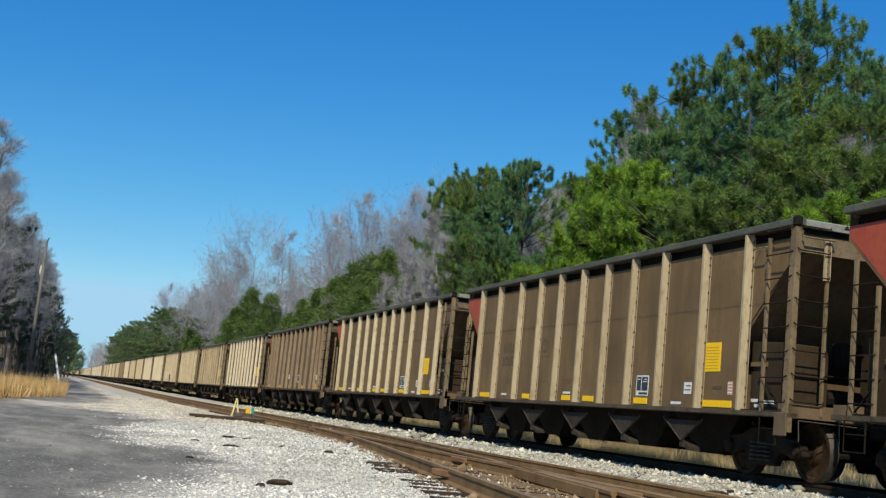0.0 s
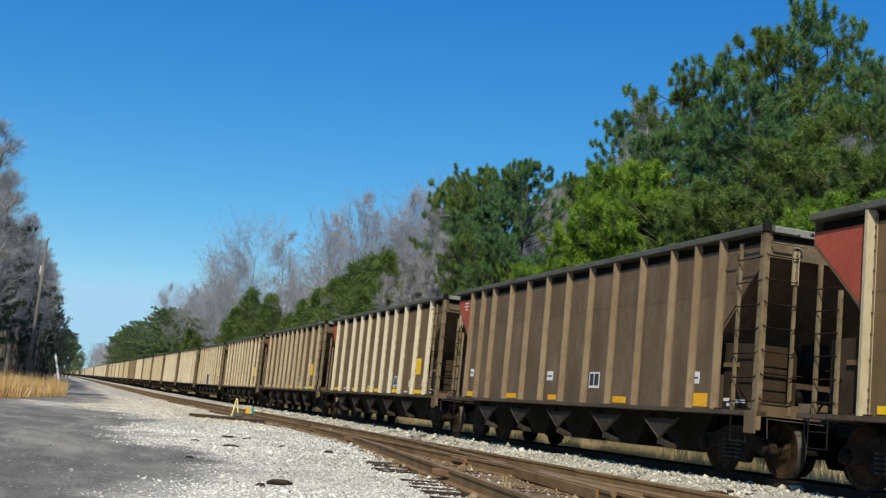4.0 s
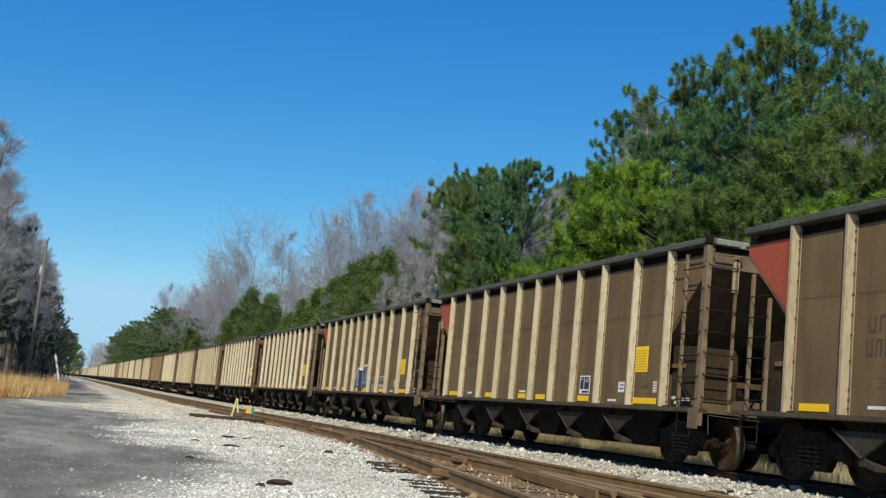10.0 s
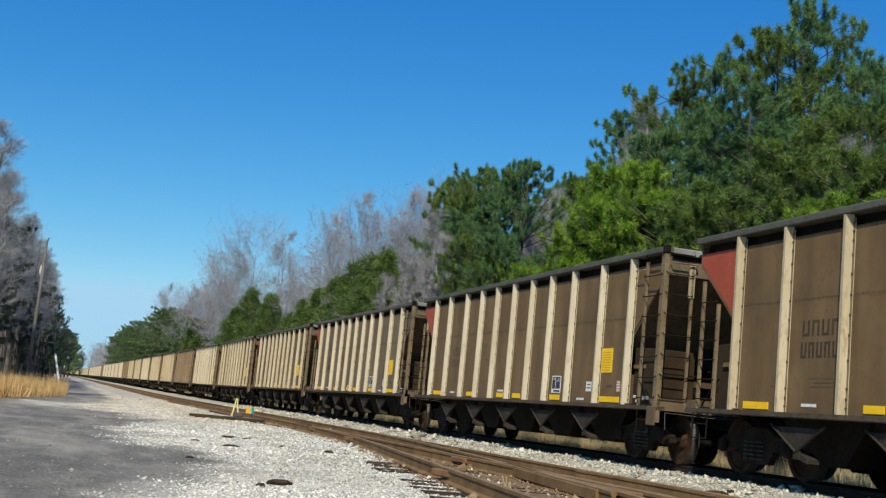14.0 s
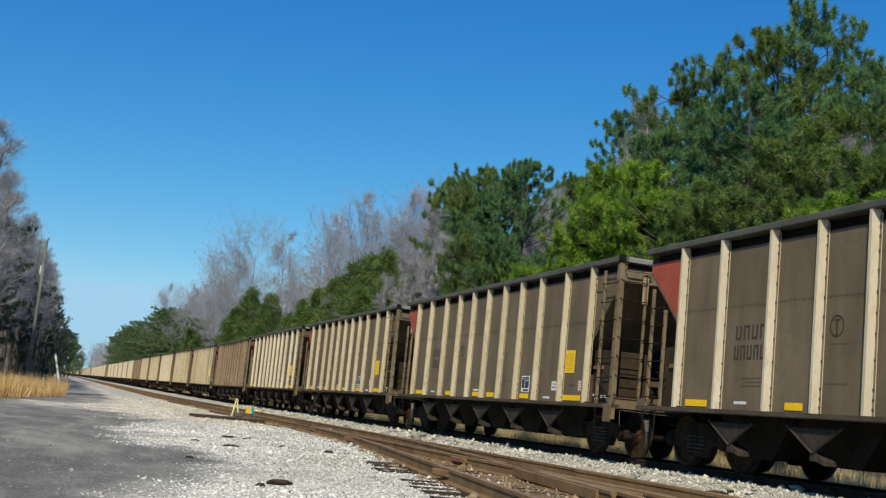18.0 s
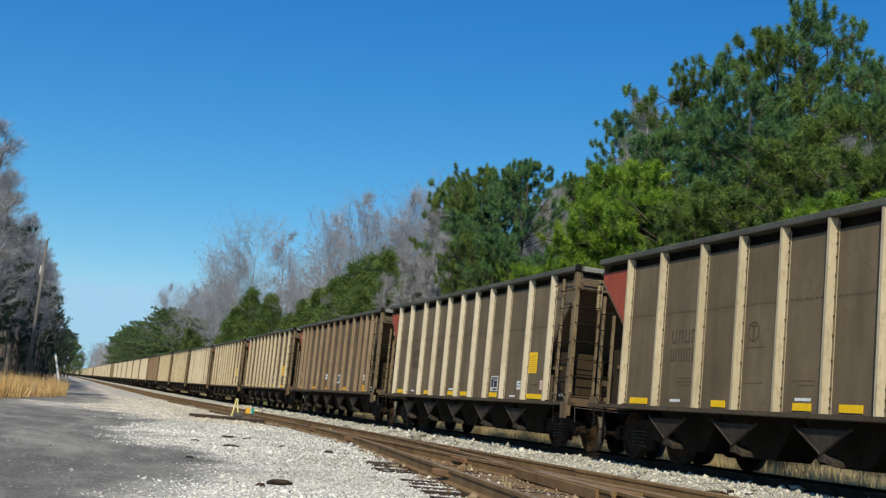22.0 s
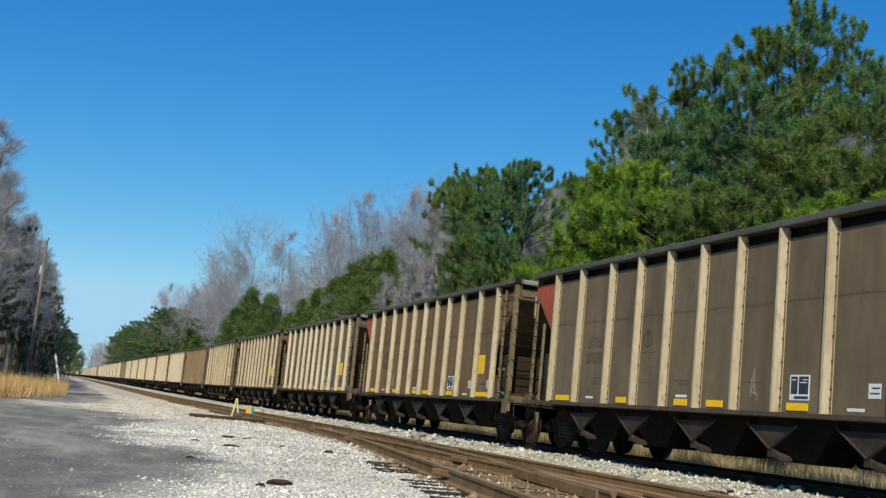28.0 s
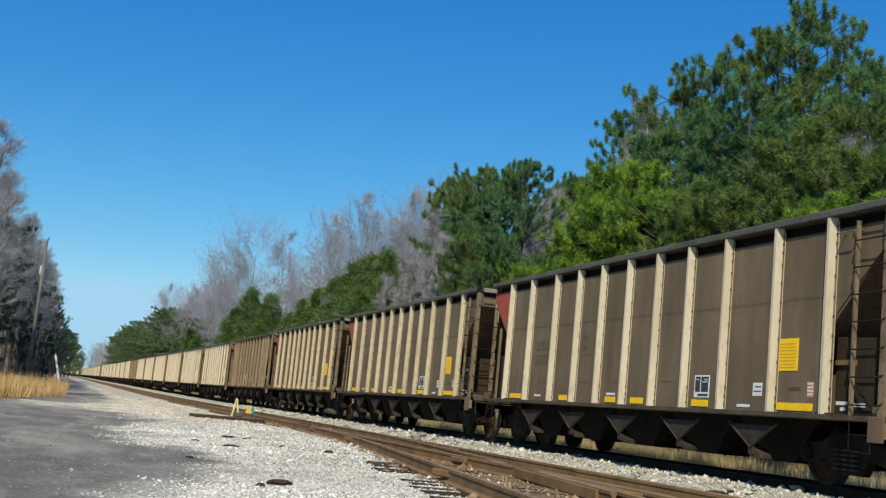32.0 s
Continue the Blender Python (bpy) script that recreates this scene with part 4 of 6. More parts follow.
    # trucks
    for sy in (-1, 1):
        yc = sy * 6.19
        for sx in (-1, 1):
            xo = sx * 1.02
            outline = [(-1.12, 0.38), (-0.98, 0.62), (-0.55, 0.66), (-0.3, 0.78), (0.3, 0.78), (0.55, 0.66), (0.98, 0.62), (1.12, 0.38), (0.82, 0.34), (0.5, 0.42), (0.36, 0.2), (-0.36, 0.2), (-0.5, 0.42), (-0.82, 0.34)]
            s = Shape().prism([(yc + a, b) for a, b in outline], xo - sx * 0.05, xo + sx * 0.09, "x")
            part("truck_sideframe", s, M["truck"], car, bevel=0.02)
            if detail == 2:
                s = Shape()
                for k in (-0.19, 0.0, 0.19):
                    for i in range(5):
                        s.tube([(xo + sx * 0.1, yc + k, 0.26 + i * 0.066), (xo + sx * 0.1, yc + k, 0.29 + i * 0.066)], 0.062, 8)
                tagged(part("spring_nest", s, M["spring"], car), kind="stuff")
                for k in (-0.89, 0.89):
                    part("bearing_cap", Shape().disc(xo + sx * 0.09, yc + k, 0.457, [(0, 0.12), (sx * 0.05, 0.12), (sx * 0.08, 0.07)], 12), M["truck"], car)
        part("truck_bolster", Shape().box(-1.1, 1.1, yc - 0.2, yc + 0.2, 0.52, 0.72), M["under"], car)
        for k in (-0.89, 0.89):
            ws = part("wheelset", axle_mesh(), None, car)
            ws.matrix_basis = pose(0, yc + k, 0.457)
            for sx in (-1, 1):
                part("wheel", wheel_mesh(sx), None, ws)
    return car


def far_car(dark=False):
    """A coal hopper that stays far down the line."""
    car = new("hopper_car")
    tagged(car, "rust-brown ribbed steel coal hopper car, heavily weathered" if dark else "brown ribbed steel coal hopper car with dusty tan side posts", "freight car", "coal train")
    s = Shape()
    for sx in (-1, 1):
        s.prism([(-6.3, SILL_Z), (6.3, SILL_Z), (6.3, 2.38), (7.5, 3.42), (7.5, TOP_Z - 0.12), (-7.5, TOP_Z - 0.12), (-7.5, 3.42), (-6.3, 2.38)], sx * PX, sx * (PX - 0.012), "x")
    part("side_sheet", s, M["panel_dark" if dark else "panel"], car)
    s, t = Shape(), Shape()
    for sx in (-1, 1):
        for y in (POSTS_DARK if dark else POSTS):
            s.prism([(sx * PX, y - 0.08), (sx * (PX + 0.11), y - 0.06), (sx * (PX + 0.11), y + 0.06), (sx * PX, y + 0.08)], SILL_Z, TOP_Z - 0.11, "z")
        t.prism([(sx * (PX - 0.12), TOP_Z - 0.11), (sx * HALF_W, TOP_Z - 0.11), (sx * HALF_W, TOP_Z), (sx * (PX - 0.12), TOP_Z)], -HALF_L, HALF_L, "y")
    tagged(part("side_posts", s, M["post"], car), kind="stuff")
    part("top_chord", t, M["chord"], car)
    s = Shape()
    for sy in (-1, 1):
        s.prism([(sy * 7.5, 3.46), (sy * 5.6, 1.62), (sy * 5.56, 1.66), (sy * 7.46, 3.5)], -PX + 0.02, PX - 0.02, "x")
        s.box(-PX, PX, *span(sy * (HALF_L - 0.06), sy * (HALF_L - 0.075)), TOP_Z - 0.5, TOP_Z)
    part("end_sheet", s, M["end_steel"], car)
    part("side_sill", Shape().box(-HALF_W, HALF_W, -HALF_L, HALF_L, SILL_Z - 0.07, SILL_Z), M["frame"], car)
    part("end_panel", Shape().prism([(6.32, 2.46), (7.49, 3.48), (7.49, TOP_Z - 0.14), (6.32, TOP_Z - 0.14)], -PX - 0.005, -PX, "x"), M["red"], car, "faded red painted panel")
    part("hopper", Shape().prism([(-5.6, 0.96), (5.6, 0.96), (4.9, 0.45), (-4.9, 0.45)], -PX + 0.1, PX - 0.1, "x"), M["under"], car)
    for sy in (-1, 1):
        part("truck", Shape().box(-1.1, 1.1, sy * 6.19 - 1.25, sy * 6.19 + 1.25, 0.0, 0.72), M["under"], car)
    return car


def print_lines(rows, material, parent):
    for y0, y1, z, hgt in rows:
        decal("print_line", y0, y1, z, z + hgt, material, parent, 0.008)


def markings(car):
    """Decals on the side towards the road."""
    plate = decal("warning_plate", -5.7, -5.12, 1.62, 2.1, M["yellow"], car, 0.006, "yellow instruction plate with lines of small print")
    print_lines([(-5.64, -5.2 + 0.04 * (k % 2), 1.66 + k * 0.05, 0.016) for k in range(8)], M["text"], plate)
    for y0, y1 in ((-6.1, -5.18), (-3.26, -2.74), (5.08, 5.76), (2.44, 2.86), (0.16, 0.6), (-0.98, -0.48)):
        decal("reflector_stripe", y0, y1, 1.04, 1.15, M["yellow"], car, 0.012, "yellow reflective stripe")
    lab = decal("data_panel", -3.28, -2.8, 1.19, 1.56, M["white"], car, 0.005, "black data panel with white border")
    for y0, y1, z0, z1 in ((-3.25, -3.02, 1.28, 1.535), (-2.99, -2.83, 1.28, 1.535), (-3.25, -2.92, 1.21, 1.25)):
        decal("panel_field", y0, y1, z0, z1, M["black"], lab, 0.007)
    for y0, y1, z in ((-3.22, -3.12, 1.48), (-3.22, -3.06, 1.44), (-2.95, -2.86, 1.48)):
        decal("print_line", y0, y1, z, z + 0.015, M["white"], lab, 0.009)
    tag = decal("paper_tag", -4.82, -4.57, 1.24, 1.44, M["white"], car, 0.005)
    print_lines([(-4.8, -4.6, 1.3, 0.02), (-4.8, -4.64, 1.37, 0.02)], M["faint"], tag)
    tag = decal("paper_tag", -6.11, -5.96, 1.24, 1.46, M["tag_pink"], car, 0.005)
    print_lines([(-6.1, -5.97, 1.27 + k * 0.05, 0.02) for k in range(4)], M["white"], tag)
    for y0, y1, z in ((3.9, 4.25, 1.1), (0.18, 0.56, 1.18), (-4.5, -4.14, 1.06)):
        decal("lettering", y0, y1, z, z + 0.045, M["white"], car, 0.005)
    decal("lettering", -5.78, -5.5, 1.33, 1.38, M["faint"], car, 0.004)
    for y0, y1, z in ((-6.56, -6.3, 1.15), (-6.93, -6.66, 1.13), (-6.52, -6.4, 1.07)):
        part("lettering", Shape().box(-PX + 0.096, -PX + 0.1, y0, y1, z, z + 0.05), M["white"], car)
    for row, (count, step, wide, z0, z1) in enumerate(((4, 0.228, 0.165, 2.12, 2.35), (5, 0.184, 0.135, 1.8, 2.03))):
        for i in range(count):
            y = 3.65 + step * i
            s = Shape().box(-PX - 0.004, -PX, y, y + 0.042, z0, z1).box(-PX - 0.004, -PX, y + wide - 0.042, y + wide, z0, z1)
            s.box(-PX - 0.004, -PX, y + 0.044, y + wide - 0.044, *((z0, z0 + 0.04) if (i + row) % 2 else (z1 - 0.04, z1)))
            part("car_lettering", s, M["faint"], car, "faded dark lettering")


def emblem(car):
    """A faded ring, and the row of weld studs at half height."""
    n, vs, fs = 20, [], []
    for k in range(n):
        a = 2 * math.pi * k / n
        vs += [(x, 1.92 + r * math.cos(a), 2.24 + r * math.sin(a)) for x, r in ((-PX - 0.004, 0.16), (-PX - 0.004, 0.135), (-PX, 0.135), (-PX, 0.16))]
        m = (k + 1) % n
        fs += [(4 * k + q, 4 * m + q, 4 * m + (q + 1) % 4, 4 * k + (q + 1) % 4) for q in range(4)]
    s = Shape().add(vs, fs)
    s.box(-PX - 0.004, -PX, 1.9, 1.94, 2.1, 2.31).box(-PX - 0.004, -PX, 1.85, 1.99, 2.315, 2.34)
    part("emblem_ring", s, M["faint"], car, "faded dark painted ring with a bar inside")
    s = Shape()
    for y0, y1, z in ((3.66, 4.3, 1.5), (3.66, 4.22, 1.44), (3.7, 4.26, 1.38), (5.0, 5.2, 1.5), (5.02, 5.18, 1.44), (5.0, 5.22, 1.38), (1.6, 2.1, 1.98), (1.62, 2.14, 1.42), (0.3, 0.85, 1.46), (0.3, 0.7, 1.4), (-1.9, -1.4, 1.44)):
        s.box(-PX - 0.003, -PX, y0, y1, z, z + 0.018)
    tagged(part("small_print", s, M["print_faint"], car, "worn lines of small print"), kind="stuff")
    s = Shape()
    for y0, y1 in zip(POSTS, POSTS[1:]):
        n = int((y1 - y0 - 0.3) / 0.11)
        for k in range(n):
            y = y0 + 0.16 + (y1 - y0 - 0.32) * (k + 0.5) / n
            s.prism([(y, 2.66), (y + 0.014, 2.674), (y, 2.688), (y - 0.014, 2.674)], -PX - 0.008, -PX, "x")
    tagged(part("weld_seam", s, M["rivet"], car), kind="stuff")


def markings_dark(car):
    for y0, y1, z1 in ((-6.15, -5.56, 1.26), (-3.2, -2.65, 1.16), (0.1, 0.55, 1.15), (2.45, 3.1, 1.15), (5.56, 6.0, 1.16)):
        decal("reflector_stripe", y0, y1, 1.04, z1, M["orange"], car, 0.005, "orange reflective stripe")
    lab = decal("data_panel", -1.99, -1.52, 1.31, 1.63, M["white"], car, 0.005, "black data panel with white border")
    for y0, y1 in ((-1.96, -1.77), (-1.73, -1.55)):
        decal("panel_field", y0, y1, 1.36, 1.6, M["black"], lab, 0.007)
    for y0, y1, z0 in ((-5.86, -5.61, 1.42), (0.36, 0.68, 1.46), (5.6, 5.85, 1.55)):
        tag = decal("paper_tag", y0, y1, z0, z0 + 0.2, M["white"], car, 0.005)
        decal("print_line", y0 + 0.03, y1 - 0.03, z0 + 0.08, z0 + 0.11, M["faint"], tag, 0.007)
    for y0, y1, z in ((-6.56, -6.3, 1.15), (-6.93, -6.66, 1.13), (-6.52, -6.4, 1.07)):
        part("lettering", Shape().box(-PX + 0.096, -PX + 0.1, y0, y1, z, z + 0.05), M["white"], car)


def ribbon(points, width, material, parent, proud):
    """A sprayed stroke on the side sheet."""
    s = Shape()
    for i, ((y0, z0), (y1, z1)) in enumerate(zip(points, points[1:])):
        d = Vector((y1 - y0, z1 - z0)).normalized() * width / 2
        n = Vector((-d.y, d.x))
        s.prism([(y0 - d.x + n.x, z0 - d.y + n.y), (y1 + d.x + n.x, z1 + d.y + n.y), (y1 + d.x - n.x, z1 + d.y - n.y), (y0 - d.x - n.x, z0 - d.y - n.y)], -PX - proud - 0.0003 * i, -PX, "x")
    return part("stroke", s, material, parent)


def graffiti(car):
    """Sprayed block letters: white halo, navy fill, white lines; it also covers the posts."""
    low = lambda pts: [(a, 1.012 + (b - 1.06) * 0.95) for a, b in pts]
    blob = low([(1.1, 1.06), (1.06, 1.5), (0.98, 1.8), (0.72, 1.95), (0.5, 2.0), (0.24, 1.92), (0.0, 1.98), (-0.3, 2.08), (-0.72, 2.1), (-0.98, 2.0), (-1.1, 1.8), (-1.24, 1.62), (-1.22, 1.3), (-1.1, 1.06)])
    halo = part("graffiti", Shape().prism(blob, -PX - 0.0045, -PX, "x"), M["spray_white"], car, "white and navy spray-painted graffiti letters")
    left = low([(1.02, 1.08), (0.98, 1.5), (0.9, 1.76), (0.68, 1.89), (0.48, 1.93), (0.28, 1.84), (0.2, 1.5), (0.22, 1.1)])
    right = low([(0.19, 1.1), (0.19, 1.6), (0.2, 1.84), (-0.02, 1.9), (-0.3, 2.0), (-0.7, 2.02), (-0.9, 1.94), (-1.02, 1.74), (-1.08, 1.5), (-1.05, 1.12)])
    for q in (left, right):
        part("letter_fill", Shape().prism(q, -PX - 0.007, -PX, "x"), M["spray_blue"], halo)
    for q in ([(0.92, 1.5), (0.66, 1.86), (0.62, 1.4), (0.8, 1.15)], [(0.55, 1.88), (0.5, 1.3), (0.7, 1.36)], [(0.45, 1.36), (0.34, 1.5), (0.42, 1.16)], [(-0.1, 1.86), (-0.2, 1.5), (-0.1, 1.42), (-0.32, 1.4)],
              [(-0.5, 1.98), (-0.52, 1.7), (-0.3, 1.3)], [(-0.74, 1.98), (-0.62, 1.52), (-0.86, 1.3)], [(-0.4, 1.45), (-0.64, 1.42), (-0.5, 1.16)], [(-0.9, 1.8), (-0.8, 1.56), (-0.98, 1.4)], [(-0.16, 1.3), (-0.06, 1.14)]):
        ribbon(low(q), 0.024, M["spray_white"], halo, 0.0095)
    for q in ([(-1.62, 1.62), (-1.64, 1.42)], [(-1.55, 1.54), (-1.74, 1.58)], [(-1.82, 1.62), (-1.9, 1.46), (-1.76, 1.48)], [(-1.52, 1.38), (-1.6, 1.14), (-1.68, 1.36), (-1.76, 1.16), (-1.82, 1.38)], [(-1.9, 1.36), (-2.02, 1.28), (-1.94, 1.16), (-1.86, 1.24), (-1.9, 1.36)], [(-1.74, 1.12), (-1.76, 0.98 + 0.06)]):
        ribbon(low(q), 0.018, M["chalk_white"], halo, 0.005)
    w = 0.115
    for y, z0, z1, paint in ((0.0, 1.02, 1.78, "spray_blue"), (0.0, 1.78, 1.84, "spray_white"), (-1.16, 1.22, 1.6, "chalk_white")):
        s = Shape().prism([(-PX, y - w * 0.7), (-PX - 0.113, y - w * 0.27), (-PX - 0.113, y + w * 0.27), (-PX, y + w * 0.7)], z0, z1, "z")
        part("post_overspray", s, M[paint], halo)


def chalk_tag(car, strokes, width=0.022):
    """A faint hand-drawn tag."""
    s = new("chalk_tag")
    s.parent = car
    for q in strokes:
        ribbon(q, width, M["chalk"], s, 0.005)


def repaint(car, name, material):
    for ob in car.children_recursive:
        if ob.name.split(".")[0] == name:
            ob.material_slots[0].link = "OBJECT"
            ob.material_slots[0].material = material


DARK = {1, 11, 17, 24, 33, 40, 52, 63}
PALE = {2, 6, 7, 10, 14, 18, 21, 26, 27, 31, 36, 45, 49, 57, 60, 66}
cars = {}
base = {}
for n in range(-2, 72):
    level = 2 if n <= 16 else (1 if n <= 34 else 0)
    k = (level, n in DARK)
    at_start = pose(MAIN_X, 22.22 + PITCH * (n + 1), 0)
    if k not in base:
        base[k] = hopper_car(*k) if level else far_car(n in DARK)
        if level:
            if n in DARK:
                markings_dark(base[k])
            else:
                markings(base[k])
                if level == 2:
                    emblem(base[k])
        if n in DARK:
            repaint(base[k], "side_post", M["post_dark"])
        base[k].matrix_basis = at_start
        cars[n] = base[k]
    else:
        cars[n] = copy_thing(base[k], at_start)
    if n in PALE:
        repaint(cars[n], "side_post", M["post_pale"])
        repaint(cars[n], "side_posts", M["post_pale"])
        tagged(cars[n], "brown ribbed steel coal hopper car with pale cream side posts")
for n in (7, 8, 9, 10, 12, 14, 15, 19, 22, 29):
    repaint(cars[n], "side_sheet", M["panel_grey"])
for n in (5, 7, 8, 10, 13):
    repaint(cars[n], "car_lettering", M["letters_dark"])
    repaint(cars[n], "emblem_ring", M["letters_dark"])
for n in (-1, 3):
    repaint(cars[n], "side_post", M["post_dirty"])
    tagged(cars[n], "brown ribbed steel coal hopper car with dirty tan side posts")
chalk_tag(cars[2], [[(-1.45, 1.61), (-1.5, 1.71), (-1.63, 1.78), (-1.73, 1.76), (-1.76, 1.64), (-1.7, 1.51), (-1.73, 1.38), (-1.85, 1.4), (-1.96, 1.55)], [(-1.74, 1.77), (-1.85, 1.81), (-1.98, 1.78), (-2.04, 1.7)], [(-1.44, 1.59), (-1.38, 1.51), (-1.4, 1.34), (-1.53, 1.26), (-1.48, 1.08), (-1.61, 1.08), (-1.68, 1.16), (-1.72, 1.08), (-1.81, 1.18), (-1.78, 1.29), (-1.68, 1.34)], [(-1.81, 1.35), (-1.91, 1.23), (-1.87, 1.12), (-1.99, 1.12)]])
for n, y in ((12, -1.67), (13, 3.08)):
    chalk_tag(cars[n], [[(y + 0.08, 1.22), (y + 0.02, 1.66), (y - 0.03, 1.3)], [(y + 0.1, 1.5), (y - 0.06, 1.26), (y + 0.04, 1.3)], [(y + 0.06, 1.3), (y - 0.1, 1.24), (y - 0.08, 1.18)], [(y + 0.1, 1.28), (y + 0.08, 1.46)]], 0.016)
graffiti(cars[5])
tagged(cars[5], "brown ribbed coal hopper car with navy and white graffiti")


# ---------------- plants ----------------
def unit(a):
    return a / np.maximum(np.linalg.norm(a, axis=1, keepdims=True), 1e-9)


def blades(origin, way, width, length, seed):
    """Thin triangles: needles or blades, each from its origin along its way."""
    g = np.random.default_rng(seed)
    n = len(origin)
    side = unit(np.cross(way, g.normal(size=(n, 3)))) * (np.asarray(width).reshape(-1, 1) / 2)
    v = np.empty((n, 3, 3))
    v[:, 0], v[:, 1], v[:, 2] = origin - side, origin + side, origin + way * np.asarray(length).reshape(-1, 1)
    return v.reshape(-1, 3), np.arange(3 * n).reshape(-1, 3)


def sticks(segs):
    """Three-sided tapered sticks for limbs and twigs."""
    a = np.array([q[0] for q in segs])
    b = np.array([q[1] for q in segs])
    ra = np.array([q[2] for q in segs]).reshape(-1, 1)
    rb = np.array([q[3] for q in segs]).reshape(-1, 1)
    d = unit(b - a)
    ref = np.where(np.abs(d[:, 2:3]) < 0.9, np.array([[0, 0, 1.0]]), np.array([[1.0, 0, 0]]))
    s = unit(np.cross(d, ref))
    w = np.cross(s, d)
    n = len(a)
    v = np.empty((n, 6, 3))
    for j in range(3):
        t = 2 * math.pi * j / 3
        o = math.cos(t) * s + math.sin(t) * w
        v[:, j], v[:, j + 3] = a + ra * o, b + rb * o
    k = np.arange(n).reshape(-1, 1) * 6
    f = np.concatenate([k + np.array([[j, (j + 1) % 3, 3 + (j + 1) % 3, 3 + j]]) for j in range(3)])
    return v.reshape(-1, 3), f


def trunk_shape(h, r, seed, n=8, lean=0.25):
    g = np.random.default_rng(seed)
    zs = np.linspace(0, 1, 9)
    wob = np.cumsum(g.normal(0, lean * 0.12, (9, 2)), axis=0)
    pts = [(wob[i, 0], wob[i, 1], h * z - 0.3 * (i == 0)) for i, z in enumerate(zs)]
    rad = [r * (1.25 if i == 0 else (1 - 0.93 * z)) for i, z in enumerate(zs)]
    at = lambda z: (np.interp(z, zs * h, wob[:, 0]), np.interp(z, zs * h, wob[:, 1]))
    return Shape().tube(pts, rad, n), at


def pine(name, h, base_z, count, spread, seed, material, per=120, size=0.34, label="", broken=0.12, puff=0.42, thin=0.085, heart=0.16, more=3.0):
    """A pine: tapered trunk, limbs, and a crown of needle puffs at the limbs' ends."""
    g = np.random.default_rng(seed)
    tree = new(name)
    tagged(tree, label, "tree", "trees beside the railway")
    tr, at = trunk_shape(h, 0.012 * h + 0.03, seed)
    part("trunk", tr, M["bark_dark"], tree, smooth=True)
    segs, cents, rads = [], [], []
    for i in range(count):
        u = (i + g.random()) / count
        z = base_z + (h - base_z) * u ** 0.85
        a = g.random() * 2 * math.pi
        ln = spread * (0.35 + 0.65 * math.sin(math.pi * min(1, (1 - u) * 0.8 + 0.12))) * g.uniform(0.55, 1.15)
        if u > 0.93:
            ln *= 0.5
        x0, y0 = at(z)
        rise = g.uniform(-0.05, 0.5) + 0.35 * u
        p0 = np.array([x0, y0, z])
        d = np.array([math.cos(a), math.sin(a), rise])
        p1 = p0 + d * ln * 0.55
        p2 = p0 + d * ln + np.array([0, 0, 0.12 * ln])
        p1[2], p2[2] = min(p1[2], h - 0.5), min(p2[2], h - 0.3)
        segs += [(p0, p1, 0.05 * (1.2 - u), 0.03), (p1, p2, 0.03, 0.012)]
        if g.random() < broken:
            continue
        m = max(2, int(ln * more))
        for j in range(m):
            f = g.uniform(0.35, 1.02)
            q = p0 + (p2 - p0) * f
            off = g.normal(0, 0.3 * ln * 0.5, 3) * np.array([1, 1, 0.55])
            c = q + off
            segs.append((q, c, 0.014, 0.008))
            cents.append(c)
            rads.append(puff * g.uniform(0.6, 1.15))
        cents.append(p2)
        rads.append(puff * g.uniform(0.7, 1.1))
    for j in range(4):
        cents.append(np.array([*at(h), h - 0.25 * j]))
        rads.append(puff * 0.7)
    v, f = sticks(segs)
    tagged(raw("branchwork", v, f, M["bark_dark"], tree), kind="stuff")
    cents, rads = np.array(cents), np.array(rads)
    lead = unit(np.stack([cents[:, 0] * 0.35, cents[:, 1] * 0.35, np.full(len(cents), 0.55 * spread)], axis=1) + g.normal(0, 0.3, cents.shape))
    c = np.repeat(cents, per, axis=0)
    rr = np.repeat(rads, per).reshape(-1, 1)
    axis = np.repeat(lead, per, axis=0)
    step = g.uniform(-0.5, 0.45, (len(c), 1))
    o = c + axis * rr * step + g.normal(0, 0.1, c.shape) * rr
    way = unit(g.normal(size=c.shape) + axis * 0.55)
    v, f = blades(o, way, g.uniform(0.7, 1.3, len(c)) * size * thin, g.uniform(0.7, 1.2, len(c)) * size * (1.15 - 0.35 * np.abs(step[:, 0])), seed + 1)
    v2, f2 = hearts(cents, rads * heart, g)
    tagged(raw("crown", np.concatenate([v, v2]), np.concatenate([f, f2 + len(v)]), material, tree), kind="stuff")
    return tree


def hearts(c, r, g):
    """The dense, ragged hearts of the needle puffs."""
    o = np.array([(1, 0, 0), (0, 1, 0), (-1, 0, 0), (0, -1, 0), (0, 0, 1), (0, 0, -0.7)], dtype=float)
    t = np.array([(0, 1, 4), (1, 2, 4), (2, 3, 4), (3, 0, 4), (1, 0, 5), (2, 1, 5), (3, 2, 5), (0, 3, 5)])
    v = c[:, None] + (o[None] * g.uniform(0.6, 1.3, (len(c), 6, 1)) + g.normal(0, 0.25, (len(c), 6, 3))) * r[:, None, None]
    return v.reshape(-1, 3), (np.arange(len(c))[:, None, None] * 6 + t[None]).reshape(-1, 3)


